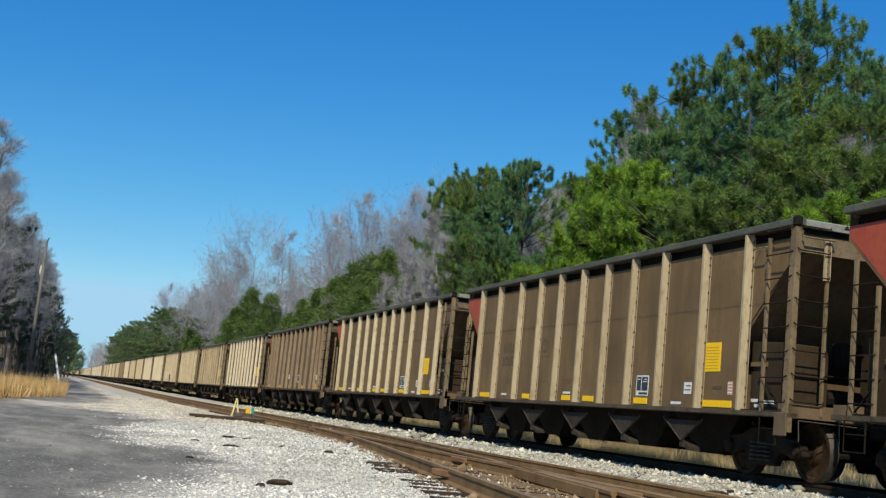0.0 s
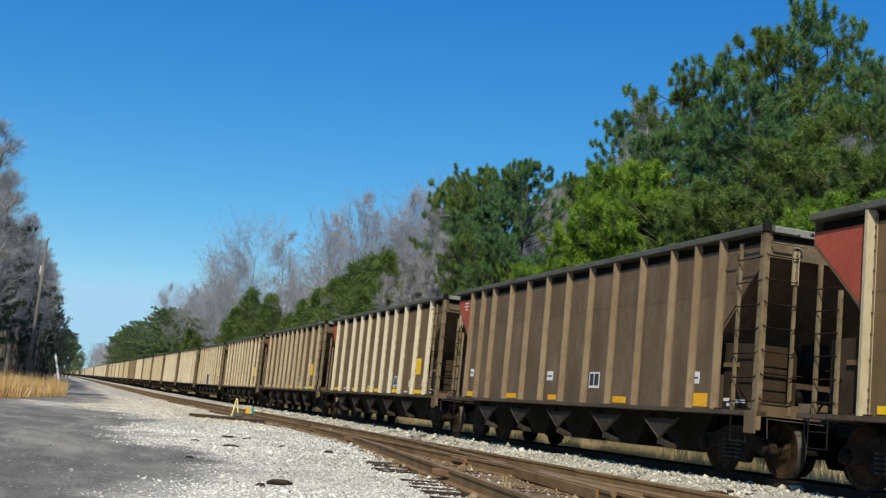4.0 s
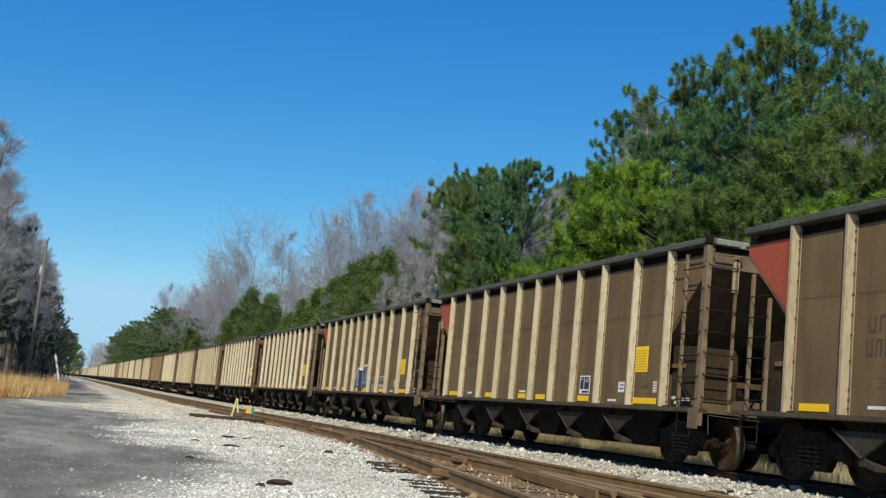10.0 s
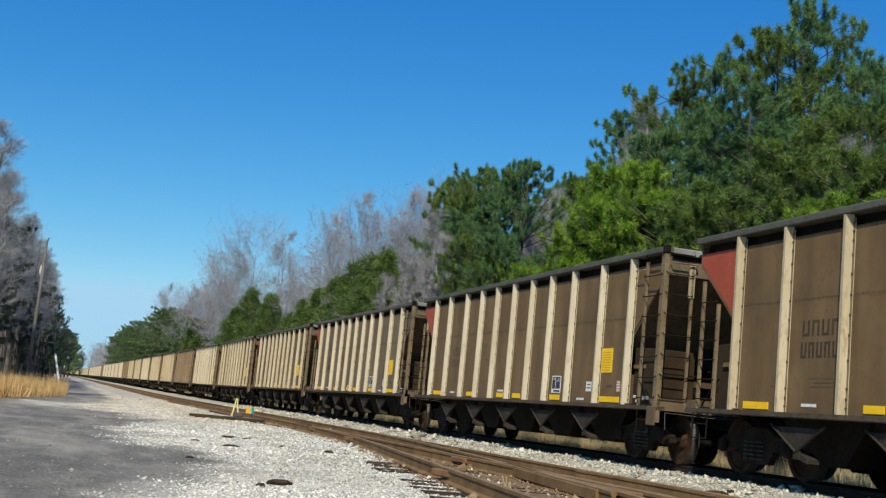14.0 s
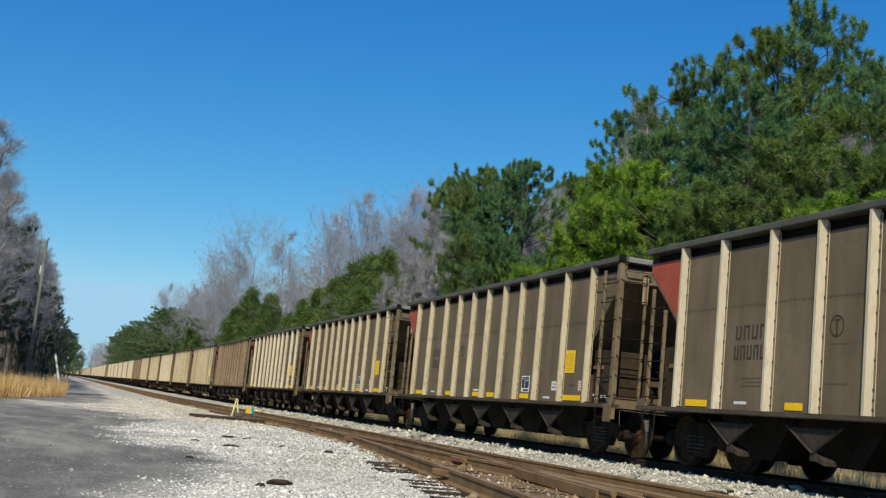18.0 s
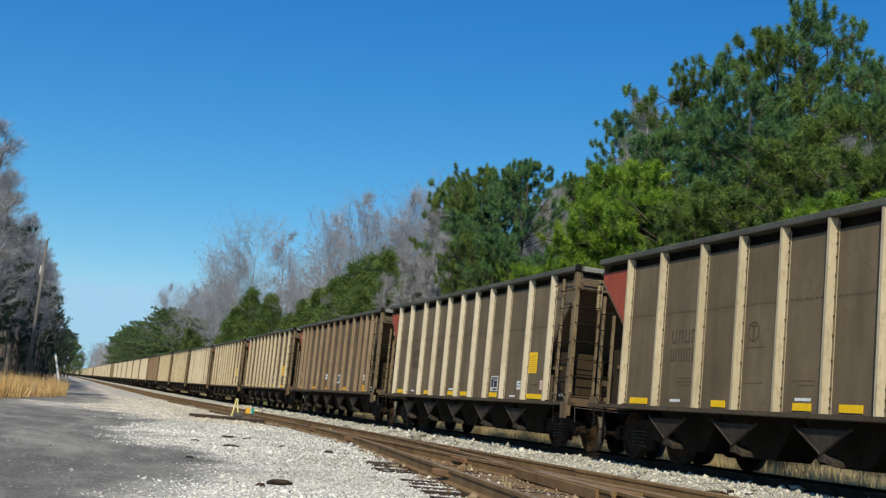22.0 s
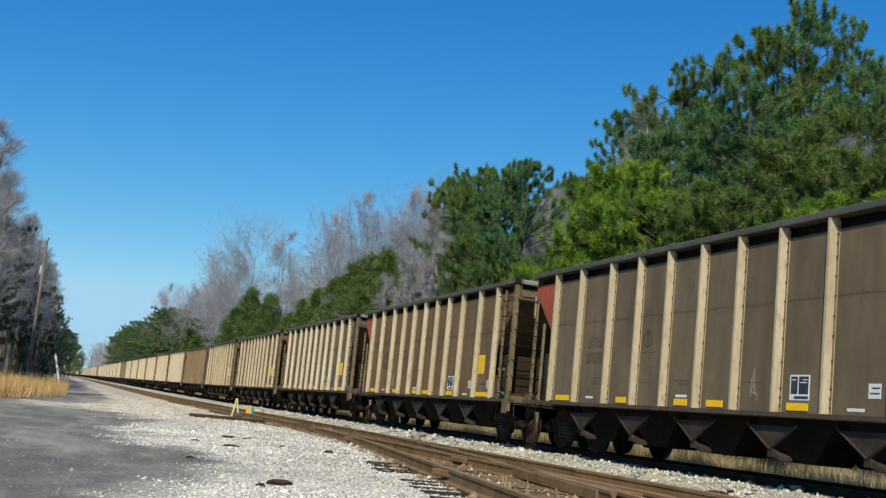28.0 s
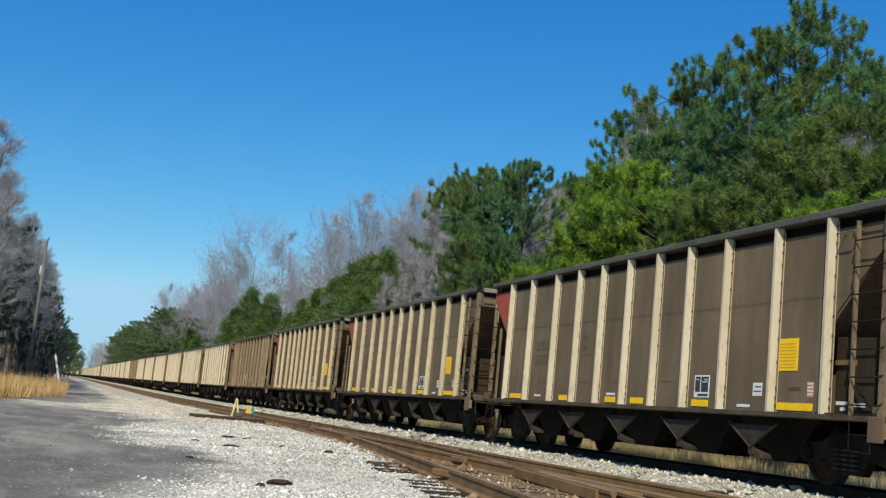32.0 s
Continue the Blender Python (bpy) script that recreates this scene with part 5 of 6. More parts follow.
def bare_tree(name, h, seed, label, spread=0.3, bark="bark_pale", start=0.3, limbs=15, out=0.8, dome=False):
    """A leafless tree: trunk, limbs, branches and fine twigs."""
    g = np.random.default_rng(seed)
    tree = new(name)
    tagged(tree, label, "tree", "trees beside the railway")
    tr, at = trunk_shape(h * 0.97, 0.0095 * h + 0.02, seed, 7, 0.5)
    part("trunk", tr, M[bark], tree, smooth=True)
    thick, fine = [], []

    def grow(p, d, ln, r, depth):
        n = 3 if depth < 2 else 2
        q = p
        for i in range(n):
            d = d + g.normal(0, 0.13, 3) + np.array([0, 0, 0.09])
            d = d / np.linalg.norm(d)
            e = q + d * ln / n
            (thick if depth < 1 else fine).append((q, e, r * (1 - 0.6 * i / n), r * (1 - 0.6 * (i + 1) / n)))
            if depth < 3:
                for k in range((2, 2, 1)[depth]):
                    b = d + g.normal(0, 0.6, 3)
                    grow(e, b / np.linalg.norm(b), ln * g.uniform(0.42, 0.68), max(r * 0.42, 0.006), depth + 1)
            q = e

    for i in range(limbs):
        u = start + (1 - start) * ((i + g.random()) / limbs)
        a = g.random() * 2 * math.pi
        z = u * h * 0.94
        x0, y0 = at(z)
        d = np.array([math.cos(a) * out, math.sin(a) * out, 0.85 + 0.5 * u])
        grow(np.array([x0, y0, z]), d / np.linalg.norm(d), spread * h * ((0.66 - 0.25 * abs(u - 0.7)) if dome else (1.15 - u)) * g.uniform(0.7, 1.2) + 0.5, 0.004 * h * (1.2 - u) + 0.012, 0)
    v, f = sticks(thick)
    tagged(raw("branchwork", v, f, M[bark], tree), kind="stuff")
    v, f = sticks(fine)
    tips = np.repeat(np.array([q[1] for q in fine]), 4, axis=0)
    way = np.repeat(unit(np.array([q[1] - q[0] for q in fine])), 4, axis=0)
    way = unit(way + g.normal(0, 0.5, way.shape) + np.array([0, 0, 0.15]))
    v2, f2 = blades(tips, way, g.uniform(0.006, 0.012, len(tips)), g.uniform(0.25, 0.65, len(tips)), seed + 3)
    tagged(raw("branch_crown", v, f, M["twig"], tree), kind="stuff")
    tagged(raw("twig_crown", v2, f2, M["twig"], tree), kind="stuff")
    return tree


def evergreen(name, h, seed, label, wide=0.28, count=260, per=170):
    """A dense broad evergreen: limbs and many small leaf sprays."""
    g = np.random.default_rng(seed)
    tree = new(name)
    tagged(tree, label, "tree", "trees beside the railway")
    tr, at = trunk_shape(h * 0.95, 0.012 * h, seed, 6)
    part("trunk", tr, M["bark"], tree, smooth=True)
    segs, cents = [], []
    for i in range(count):
        u = g.random() ** 1.15
        z = h * (0.04 + 0.95 * u)
        rad = wide * h * (1 - u) ** 0.8 * (0.5 + 0.65 * g.random() ** 1.5) + 0.15
        a = g.random() * 2 * math.pi
        rr = rad * math.sqrt(g.uniform(0.15, 1))
        x0, y0 = at(z * 0.93)
        c = np.array([x0 + rr * math.cos(a), y0 + rr * math.sin(a), z + 0.15 * rr])
        segs.append((np.array([x0, y0, max(0.2, z - 0.3 * rr)]), c, 0.022, 0.008))
        cents.append(c)
    v, f = sticks(segs)
    tagged(raw("branchwork", v, f, M["bark"], tree), kind="stuff")
    c = np.repeat(np.array(cents), per, axis=0)
    way = unit(g.normal(size=c.shape) + np.array([0, 0, 0.5]))
    o = c + way * g.uniform(0.05, 0.6, (len(c), 1)) * np.repeat(g.uniform(0.5, 1.3, (len(cents), 1)), per, axis=0)
    v, f = blades(o, unit(way + g.normal(0, 0.6, c.shape)), g.uniform(0.028, 0.05, len(c)), g.uniform(0.14, 0.32, len(c)), seed + 1)
    tagged(raw("crown", v, f, M["leaf"], tree), kind="stuff")
    return tree


def stand_of(makers, places, wide=1.0, placed=0):
    """Copies of a few grown trees at (x, y, height)."""
    tops = [max(max(v[2] for v in c.bound_box) for c in tree.children) for tree in makers]
    for i, (x, y, h) in enumerate(places):
        tree = makers[i % len(makers)]
        k = h / tops[i % len(makers)]
        w = wide * (0.4 + 0.6 * k)
        at = pose(x, y, ground_height(x, y) - 0.05, 0, 0, (i * 67.0) % 360)
        if i + placed >= len(makers):
            m = at @ Matrix.Diagonal((w / tree.scale.x, w / tree.scale.y, k / tree.scale.z, 1))
        else:
            m = at @ Matrix.Diagonal((w, w, k, 1))
        if i + placed < len(makers):
            tree.matrix_basis = m
        else:
            tree = copy_thing(tree, m)
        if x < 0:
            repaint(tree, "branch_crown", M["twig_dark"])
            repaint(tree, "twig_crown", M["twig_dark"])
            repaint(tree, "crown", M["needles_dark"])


stand_of([pine("pine_tree", 18, 4.0, 66, 2.7, 11 + i, M["needles_olive" if i == 1 else "needles"], 170, 0.27, "tall olive-green loblolly pine with a broad crown" if i == 1 else "tall dark green loblolly pine with a rounded crown") for i in range(3)],
         [(27, 40.0, 19.6), (25, 38.4, 17.2), (30, 42.2, 20.0), (27, 46.0, 19.0), (25, 46.3, 17.7), (28, 55.6, 20.0), (30, 61.0, 20.2), (28, 35.5, 15.6), (22, 35.2, 14.0), (21.5, 37.0, 13.2), (21.5, 29.6, 11.8), (23, 28.3, 10.8), (22, 41.9, 13.9), (20.5, 30.3, 10.8),
          (34, 46, 15), (35, 56, 16), (33, 37, 13), (30, 50, 15), (26, 43, 13), (27, 35.9, 15.7), (26, 33.6, 15.2), (24, 32.6, 13.2), (22, 28.7, 11.4), (23, 33.8, 12.5), (24, 41, 15), (25.5, 39, 14.5)], 0.85)
stand_of([pine("pine_tree", 16, 1.6, 88, 2.6, 31 + i, M["needles_olive" if i else "needles"], 190, 0.25, "dark green pine standing in a clump") for i in range(2)],
         [(22, 57.3, 15.3), (24, 69.8, 17.5), (26, 81.4, 18.9), (25, 66.4, 15.6), (30, 68.2, 17.2), (23.2, 72.5, 15.6), (34, 74.3, 17.6), (20, 59.4, 11.2), (20, 55.4, 10.6), (21, 62, 11.5), (22, 66, 12), (23, 68.1, 16.5), (24, 65.2, 16.4), (23, 73.8, 16.4), (21.5, 61.1, 13.1), (30, 67.3, 17.3), (32, 74.6, 18.5), (20, 55.2, 9.3), (21, 66, 13.5)], 0.85)
stand_of([pine("young_pine_tree", 9.5, 1.9, 48, 2.0, 51 + i, M["needles_light"], 200, 0.22, "bright green young pine with full low branches") for i in range(2)],
         [(19, 38.2, 11.2), (18, 37.8, 9.7), (18.5, 35.3, 9.6), (18, 41.1, 8.9), (19, 41.8, 9.6), (18, 43.4, 7.8), (16.8, 22.6, 7.2), (16.8, 23.8, 6.6), (18.5, 46.8, 8.0), (18, 50.5, 7.0), (19, 56, 6.6), (19, 39.1, 11.4), (19.3, 37.7, 11.2), (19, 40.3, 10.2), (17, 23.4, 7.4), (17, 24.4, 7.0), (17.4, 25.4, 6.4)])
stand_of([pine("pine_tree", 10, 0.6, 52, 2.1, 61, M["needles_olive"], 190, 0.23, "olive-green pine with full low branches")],
         [(18.6, 32.4, 9.0), (18.8, 30.6, 8.8), (19, 28.5, 8.4), (19.6, 34.6, 9.8), (19.2, 26.4, 7.4), (20, 36.4, 10), (20, 27.2, 9.8), (20, 25.7, 9.4), (21, 32, 10.6)])
stand_of([evergreen("cedar_tree", 11, 71 + i, "dense dark green cedar at the edge of the woods") for i in range(2)],
         [(19.5, 90.5, 11.5), (20, 87.2, 12.4), (20.5, 84, 12.8), (21, 81.1, 12.9), (19, 94.2, 10.7), (18.5, 98.4, 9.9), (18, 101.7, 8.8), (19, 80.2, 9.7), (19, 73.9, 9.6), (19, 133.1, 13.6), (19, 145.8, 12.0), (19.5, 123.8, 12.2), (19, 152.8, 10.9), (20, 122.4, 11.0), (18, 190.2, 11.0), (17.5, 174.6, 9.0), (20, 71, 10.0), (19.5, 66, 8.4), (20, 139, 12.4), (20.5, 128, 12.6), (19.5, 134, 10.5), (20.5, 205, 11), (21, 222, 13), (20, 240, 11.5)], 1.2)
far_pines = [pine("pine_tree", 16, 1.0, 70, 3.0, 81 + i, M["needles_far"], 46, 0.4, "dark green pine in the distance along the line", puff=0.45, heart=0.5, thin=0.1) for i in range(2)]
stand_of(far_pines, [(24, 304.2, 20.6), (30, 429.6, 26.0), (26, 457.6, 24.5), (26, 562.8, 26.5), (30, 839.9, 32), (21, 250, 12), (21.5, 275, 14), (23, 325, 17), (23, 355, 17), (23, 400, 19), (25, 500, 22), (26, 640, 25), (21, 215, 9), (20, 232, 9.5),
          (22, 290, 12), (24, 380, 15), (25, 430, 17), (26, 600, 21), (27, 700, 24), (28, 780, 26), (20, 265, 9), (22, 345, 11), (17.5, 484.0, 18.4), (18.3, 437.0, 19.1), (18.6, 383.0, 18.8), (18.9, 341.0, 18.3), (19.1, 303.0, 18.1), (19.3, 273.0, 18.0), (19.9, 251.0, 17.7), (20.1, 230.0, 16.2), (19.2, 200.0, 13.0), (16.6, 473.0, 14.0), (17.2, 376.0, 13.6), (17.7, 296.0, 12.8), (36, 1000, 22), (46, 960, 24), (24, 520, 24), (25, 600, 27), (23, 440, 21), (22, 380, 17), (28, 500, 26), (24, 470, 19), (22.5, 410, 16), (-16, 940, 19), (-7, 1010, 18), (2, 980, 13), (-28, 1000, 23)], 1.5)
stand_of(far_pines, [(-7.4, 66.2, 9.6), (-7, 108.4, 12.6), (-5.6, 176.1, 13.8), (-6.2, 172.9, 15.4), (-5.2, 196.3, 13.0), (-4.6, 215, 10.6), (-5, 379.9, 16.0), (-7, 191.5, 14.5), (-4.8, 250, 9.0), (-9, 230, 17), (-8, 300, 18), (-6, 420, 17), (-5.5, 520, 19), (-3.3, 150, 12), (-5.2, 85, 11.5), (-4.2, 104, 9.5), (-3.4, 180, 11), (-2.6, 215, 12), (-7, 760, 26),
          (-5.4, 185, 9), (-6, 205, 11), (-5, 290, 11), (-40, 960, 22), (-52, 980, 25), (-3.2, 250, 12.5)], 0.8, 2)
stand_of(far_pines, [(-3.0, 262, 12), (-1.6, 350, 14), (-3.2, 300, 14), (0.2, 400, 13), (-0.8, 365, 14), (1.8, 450, 13), (-2, 420, 17), (0.5, 500, 17), (3, 520, 14), (4.4, 470, 9)], 0.95, 2)
stand_of([bare_tree("bare_tree", 20, 101 + i, "leafless grey hardwood with fine upright twigs", (0.24, 0.24, 0.38)[i], start=(0.35, 0.35, 0.42)[i], limbs=(16, 16, 21)[i], out=(1.0, 0.85, 1.6)[i], dome=i != 1) for i in range(3)],
         [(24, 105.7, 21.9), (26, 123.3, 22.0), (22, 157.9, 26.8), (24, 110.5, 22.3), (25, 106.4, 22.1), (23, 110.1, 20.1), (25, 95.9, 18.4), (26, 94.6, 19.9), (27, 92.6, 21.4), (28, 91.1, 21.8), (29, 91.0, 21.5), (21, 183.8, 24.4), (20, 234.9, 22.6), (20, 279.7, 25.5), (21, 212.4, 21.4), (26, 96.3, 18.5), (30, 104.7, 22.6), (24, 118.0, 17.6), (22, 84.1, 15.0), (22, 132.7, 20.9), (23, 180.8, 23.0), (24, 97.5, 17.2), (23, 178.0, 23.5), (24, 131.1, 15.0), (20, 102.7, 13.1),
          (24, 231.8, 23.0), (28, 330.0, 30.0), (34, 475.3, 38), (20, 210.9, 19.5), (22, 187.6, 20.0), (30, 237.6, 26.0), (34, 193.7, 22.0), (32, 120, 19), (33, 140, 20), (34, 160, 21), (30, 270, 24), (34, 112, 19), (26, 160, 18), (27, 205, 20),
          (17, 480, 15), (17.5, 540, 18), (16.5, 620, 20), (17, 720, 23), (18, 800, 24), (15, 680, 21), (12.5, 760, 20), (8, 820, 20), (3, 860, 18), (-3, 900, 18), (20, 600, 22), (21, 520, 19), (10, 1050, 22), (0, 1050, 20)])
stand_of([bare_tree("bare_tree", 18, 161 + i, "tall narrow leafless tree in a dark wood", 0.14, "bark", 0.3, 17, out=0.42) for i in range(2)],
         [(-5, 61.9, 14.1), (-4.4, 68, 12.5), (-6, 94.7, 17.1), (-6, 135.2, 17.2), (-6.5, 175.8, 20.5), (-5, 101.2, 12.0), (-8, 114.1, 19.5), (-7, 195.3, 18.1), (-9, 150.7, 20.0), (-9, 198.6, 21.5), (-7, 70, 13), (-8, 85, 15), (-10, 100, 17), (-11, 120, 19), (-9, 130, 15), (-12, 160, 19), (-10, 220, 21), (-7, 82, 11), (-6.2, 150, 13), (-13, 190, 21), (-8, 260, 20), (-4.6, 110, 12), (-5, 124, 14), (-3.9, 150, 15.5), (-4.3, 135, 15), (-4.0, 170, 16.5), (-4.2, 120, 14.5), (-3.8, 200, 17), (-4.1, 185, 18.5), (-4.6, 98, 14), (-4.4, 160, 17.5), (-4.8, 112, 16), (-5.4, 160, 15), (-9, 78, 14), (-7.5, 96, 16), (-5.2, 142, 14)], 1.2)
stand_of([bare_tree("sapling", 11, 131 + i, "slender pale leafless sapling", 0.1, "bark_pale", 0.5, 5, out=0.4) for i in range(2)],
         [(18.5, 65.3, 10.4), (18, 61.5, 9.6), (18, 68.9, 9.7), (24, 57.5, 14.2), (23.5, 60, 13), (19, 90, 10), (18.5, 95, 8), (19, 110, 10), (24, 47.2, 16.9), (24, 48.9, 15.5), (18.5, 61.9, 12.9), (18.5, 66.6, 10.9), (18.5, 60.2, 11.4), (20, 27.2, 10.2), (20.5, 26.6, 9.9), (29, 69.8, 16.9), (28, 69.2, 16.0), (27, 63.0, 14.8), (25, 63, 13.5)])


def woodland(name, label, places, count, tall, seed, bark, twigs=14, twig="twig", thick=0.011, girth=1.0):
    """Deep woods: crowded trunks with thin upright twigs."""
    g = np.random.default_rng(seed)
    (xa, xb), (ya, yb) = places
    segs, fine = [], []
    for i in range(count):
        x, y = g.uniform(xa, xb), ya + (yb - ya) * g.random() ** 1.2
        h = tall * g.uniform(0.55, 1.0)
        z = ground_height(x, y) - 0.2
        top = np.array([x + g.normal(0, 0.5), y + g.normal(0, 0.5), z + h])
        foot = np.array([x, y, z])
        segs.append((foot, top, girth * g.uniform(0.06, 0.16), 0.02))
        for k in range(twigs):
            a = foot + (top - foot) * g.uniform(0.35, 0.95)
            b = a + np.array([g.normal(0, 0.4), g.normal(0, 0.4), g.uniform(1.0, 2.8)])
            fine.append((a, b, thick, thick * 0.4))
    v, f = sticks(segs)
    tagged(raw(name, v, f, M[bark]), label, "woods", kind="stuff")
    v, f = sticks(fine)
    tagged(raw(name, v, f, M[twig]), "fine bare twigs of the deep woods", "woods", kind="stuff")


woodland("woodland", "crowded grey trunks deep in the leafless woods", ((-34, -7.5), (72, 380)), 900, 14, 41, "bark", 18, "twig_dark", 0.013)
woodland("woodland", "crowded dark trunks at the edge of the woods", ((-8, -3.7), (104, 300)), 380, 14.5, 44, "bark", 22, "twig_dark", 0.013, 1.6)
woodland("woodland", "crowded grey trunks deep in the leafless woods", ((25, 70), (60, 420)), 1300, 10.5, 42, "bark_pale", 16, "twig", 0.014)
woodland("woodland", "grey hazy belt of leafless young trees behind the line", ((22, 36), (105, 340)), 800, 13.5, 45, "bark_pale", 32, "twig", 0.014)
woodland("woodland", "crowded grey trunks deep in the leafless woods", ((27, 60), (22, 70)), 260, 9, 43, "bark", 14)


def blade_field(name, material, label, spans, count, tall, seed, wide=0.02, keep=None):
    g = np.random.default_rng(seed)
    (xa, xb), (ya, yb) = spans
    x, y = g.uniform(xa, xb, count), ya + (yb - ya) * g.random(count) ** 1.3
    if keep is not None:
        ok = keep(x, y)
        x, y, count = x[ok], y[ok], int(ok.sum())
    z = np.array([ground_height(a, b) for a, b in zip(x, y)]) - 0.03
    clump = 0.65 + 0.5 * np.array([noise.noise(Vector((a * 0.8, b * 0.8, seed))) for a, b in zip(x, y)])
    way = unit(np.stack([g.normal(0, 0.22, count), g.normal(0, 0.22, count), np.ones(count)], axis=1))
    v, f = blades(np.stack([x, y, z], axis=1), way, g.uniform(0.6, 1.4, count) * wide, tall * clump * g.uniform(0.6, 1.2, count), seed)
    return tagged(raw(name, v, f, material), label, "grass", kind="stuff")


blade_field("dry_grass", M["straw"], "tall dry straw-coloured grass behind the track", ((14.6, 18.5), (8, 75)), 120000, 1.0, 3, 0.026)
blade_field("dry_grass", M["straw"], "tall dry straw-coloured grass behind the track", ((14.2, 20), (75, 260)), 9000, 0.9, 4, 0.08)
blade_field("undergrowth", M["bark"], "grey leafless brush under the trees", ((19.0, 32), (20, 260)), 16000, 2.6, 5, 0.035)
blade_field("golden_grass", M["sedge"], "tall golden sedge grass beside the road", ((-9, 1.5), (41, 78)), 60000, 1.15, 6, 0.024, lambda x, y: x < np.minimum(-2.1 + (y - 42.0) * 0.122, 0.05))
blade_field("undergrowth", M["bark"], "grey leafless brush under the trees", ((-16, -4.2), (66, 420)), 12000, 3.0, 8, 0.06)


woodland("woodland", "grey leafless woods where the line bends away", ((14, 44), (540, 880)), 420, 19, 46, "bark_pale", 20, "twig", 0.06)


# ---------------- loose stone ----------------
def stones(name, spans, count, size, seed, material, label, keep=None):
    g = np.random.default_rng(seed)
    (xa, xb), (ya, yb) = spans
    x, y = g.uniform(xa, xb, count), g.uniform(ya, yb, count)
    if keep is not None:
        ok = keep(x, y, g)
        x, y = x[ok], y[ok]
    n = len(x)
    z = np.array([ground_height(a, b) + swell(a, b) * (0.35 + 0.65 * min(max(a - 1.4, 0.0), 1.0)) for a, b in zip(x, y)])
    oct_v = np.array([(1, 0, 0), (0, 1, 0), (-1, 0, 0), (0, -1, 0), (0, 0, 0.6), (0, 0, -0.6)], dtype=float)
    oct_f = np.array([(0, 1, 4), (1, 2, 4), (2, 3, 4), (3, 0, 4), (1, 0, 5), (2, 1, 5), (3, 2, 5), (0, 3, 5)])
    s = size * g.lognormal(0, 0.5, n)
    a = g.uniform(0, 2 * math.pi, n)
    v = oct_v[None] * s[:, None, None] * g.uniform(0.6, 1.25, (n, 6, 1)) + g.normal(0, 0.22, (n, 6, 3)) * s[:, None, None]
    ca, sa = np.cos(a)[:, None], np.sin(a)[:, None]
    vx, vy = v[:, :, 0] * ca - v[:, :, 1] * sa, v[:, :, 0] * sa + v[:, :, 1] * ca
    v = np.stack([vx + x[:, None], vy + y[:, None], v[:, :, 2] + (z + 0.25 * s)[:, None]], axis=2)
    f = (np.arange(n)[:, None, None] * 6 + oct_f[None]).reshape(-1, 3)
    return tagged(raw(name, v.reshape(-1, 3), f, material), label, "gravel", kind="stuff")


def off_bed(x, y, g):
    """Keeps stones off the sleepers' middle and thins them towards the road."""
    near = np.array([B_X - diverge(q) - 0.45 for q in y])
    edge = np.array([stone_cover(p, q) for p, q in zip(x, y)])
    between = np.abs((y - 4.1 + 0.265) % 0.53 - 0.265) > 0.15
    return ((x < near - 0.08) | ((x < near + 0.33) & (between | (g.random(len(x)) < 0.62)))) & (g.random(len(x)) < np.clip(edge, 0.03, 1) ** 3.2)


stones("crushed_stone", ((0.2, 5.6), (-2, 8)), 14000, 0.013, 31, M["stone"], "loose pale crushed stone beside the siding", off_bed)
stones("crushed_stone", ((0.2, 5.6), (8, 15)), 105000, 0.0078, 21, M["stone"], "loose pale crushed stone beside the siding", off_bed)
stones("crushed_stone", ((0.2, 5.6), (15, 30)), 70000, 0.011, 27, M["stone"], "loose pale crushed stone beside the siding", off_bed)
stones("crushed_stone", ((0.5, 5.4), (30, 70)), 36000, 0.0125, 22, M["tan_stone"], "loose tan crushed stone beside the siding", off_bed)
stones("crushed_stone", ((7.55, 10.78), (7, 26)), 30000, 0.02, 23, M["ballast_stone"], "pale crushed stone ballast between the tracks")
stones("crushed_stone", ((7.6, 10.78), (26, 70)), 14000, 0.03, 24, M["ballast_stone"], "pale crushed stone ballast between the tracks")
stones("crushed_stone", ((12.4, 14.0), (8, 40)), 4000, 0.034, 25, M["ballast_stone"], "pale crushed stone ballast between the tracks")
stones("road_grit", ((-2.5, 2.2), (8, 26)), 7000, 0.006, 28, M["grit"], "fine grit scattered over the asphalt")
stones("road_grit", ((0.0, 2.8), (8, 40)), 26000, 0.006, 29, M["grit"], "fine grey gravel washed over the edge of the asphalt", lambda x, y, g: g.random(len(x)) < np.clip(np.array([stone_cover(p, q) for p, q in zip(x, y)]) * 1.2, 0.05, 1))
stones("rusty_stone", ((3.4, 7.9), (7, 34)), 16000, 0.018, 26, M["rust_stone"], "rust-stained ballast between the siding rails", lambda x, y, g: x > np.array([B_X - diverge(q) - 0.3 for q in y]))

def in_bed(x, y, g):
    """Patches of clean stone that lie in the siding bed between the sleepers."""
    near = np.array([B_X - diverge(q) - 0.2 for q in y])
    patch = np.array([noise.noise(Vector((p * 1.3, q * 0.7, 12.0))) for p, q in zip(x, y)])
    between = np.abs((y - 4.1 + 0.265) % 0.53 - 0.265) > 0.13
    return (x > near) & (patch > 0.12) & between


stones("crushed_stone", ((3.6, 7.7), (8, 30)), 14000, 0.013, 33, M["stone"], "pale crushed stone lying in the siding bed", in_bed)

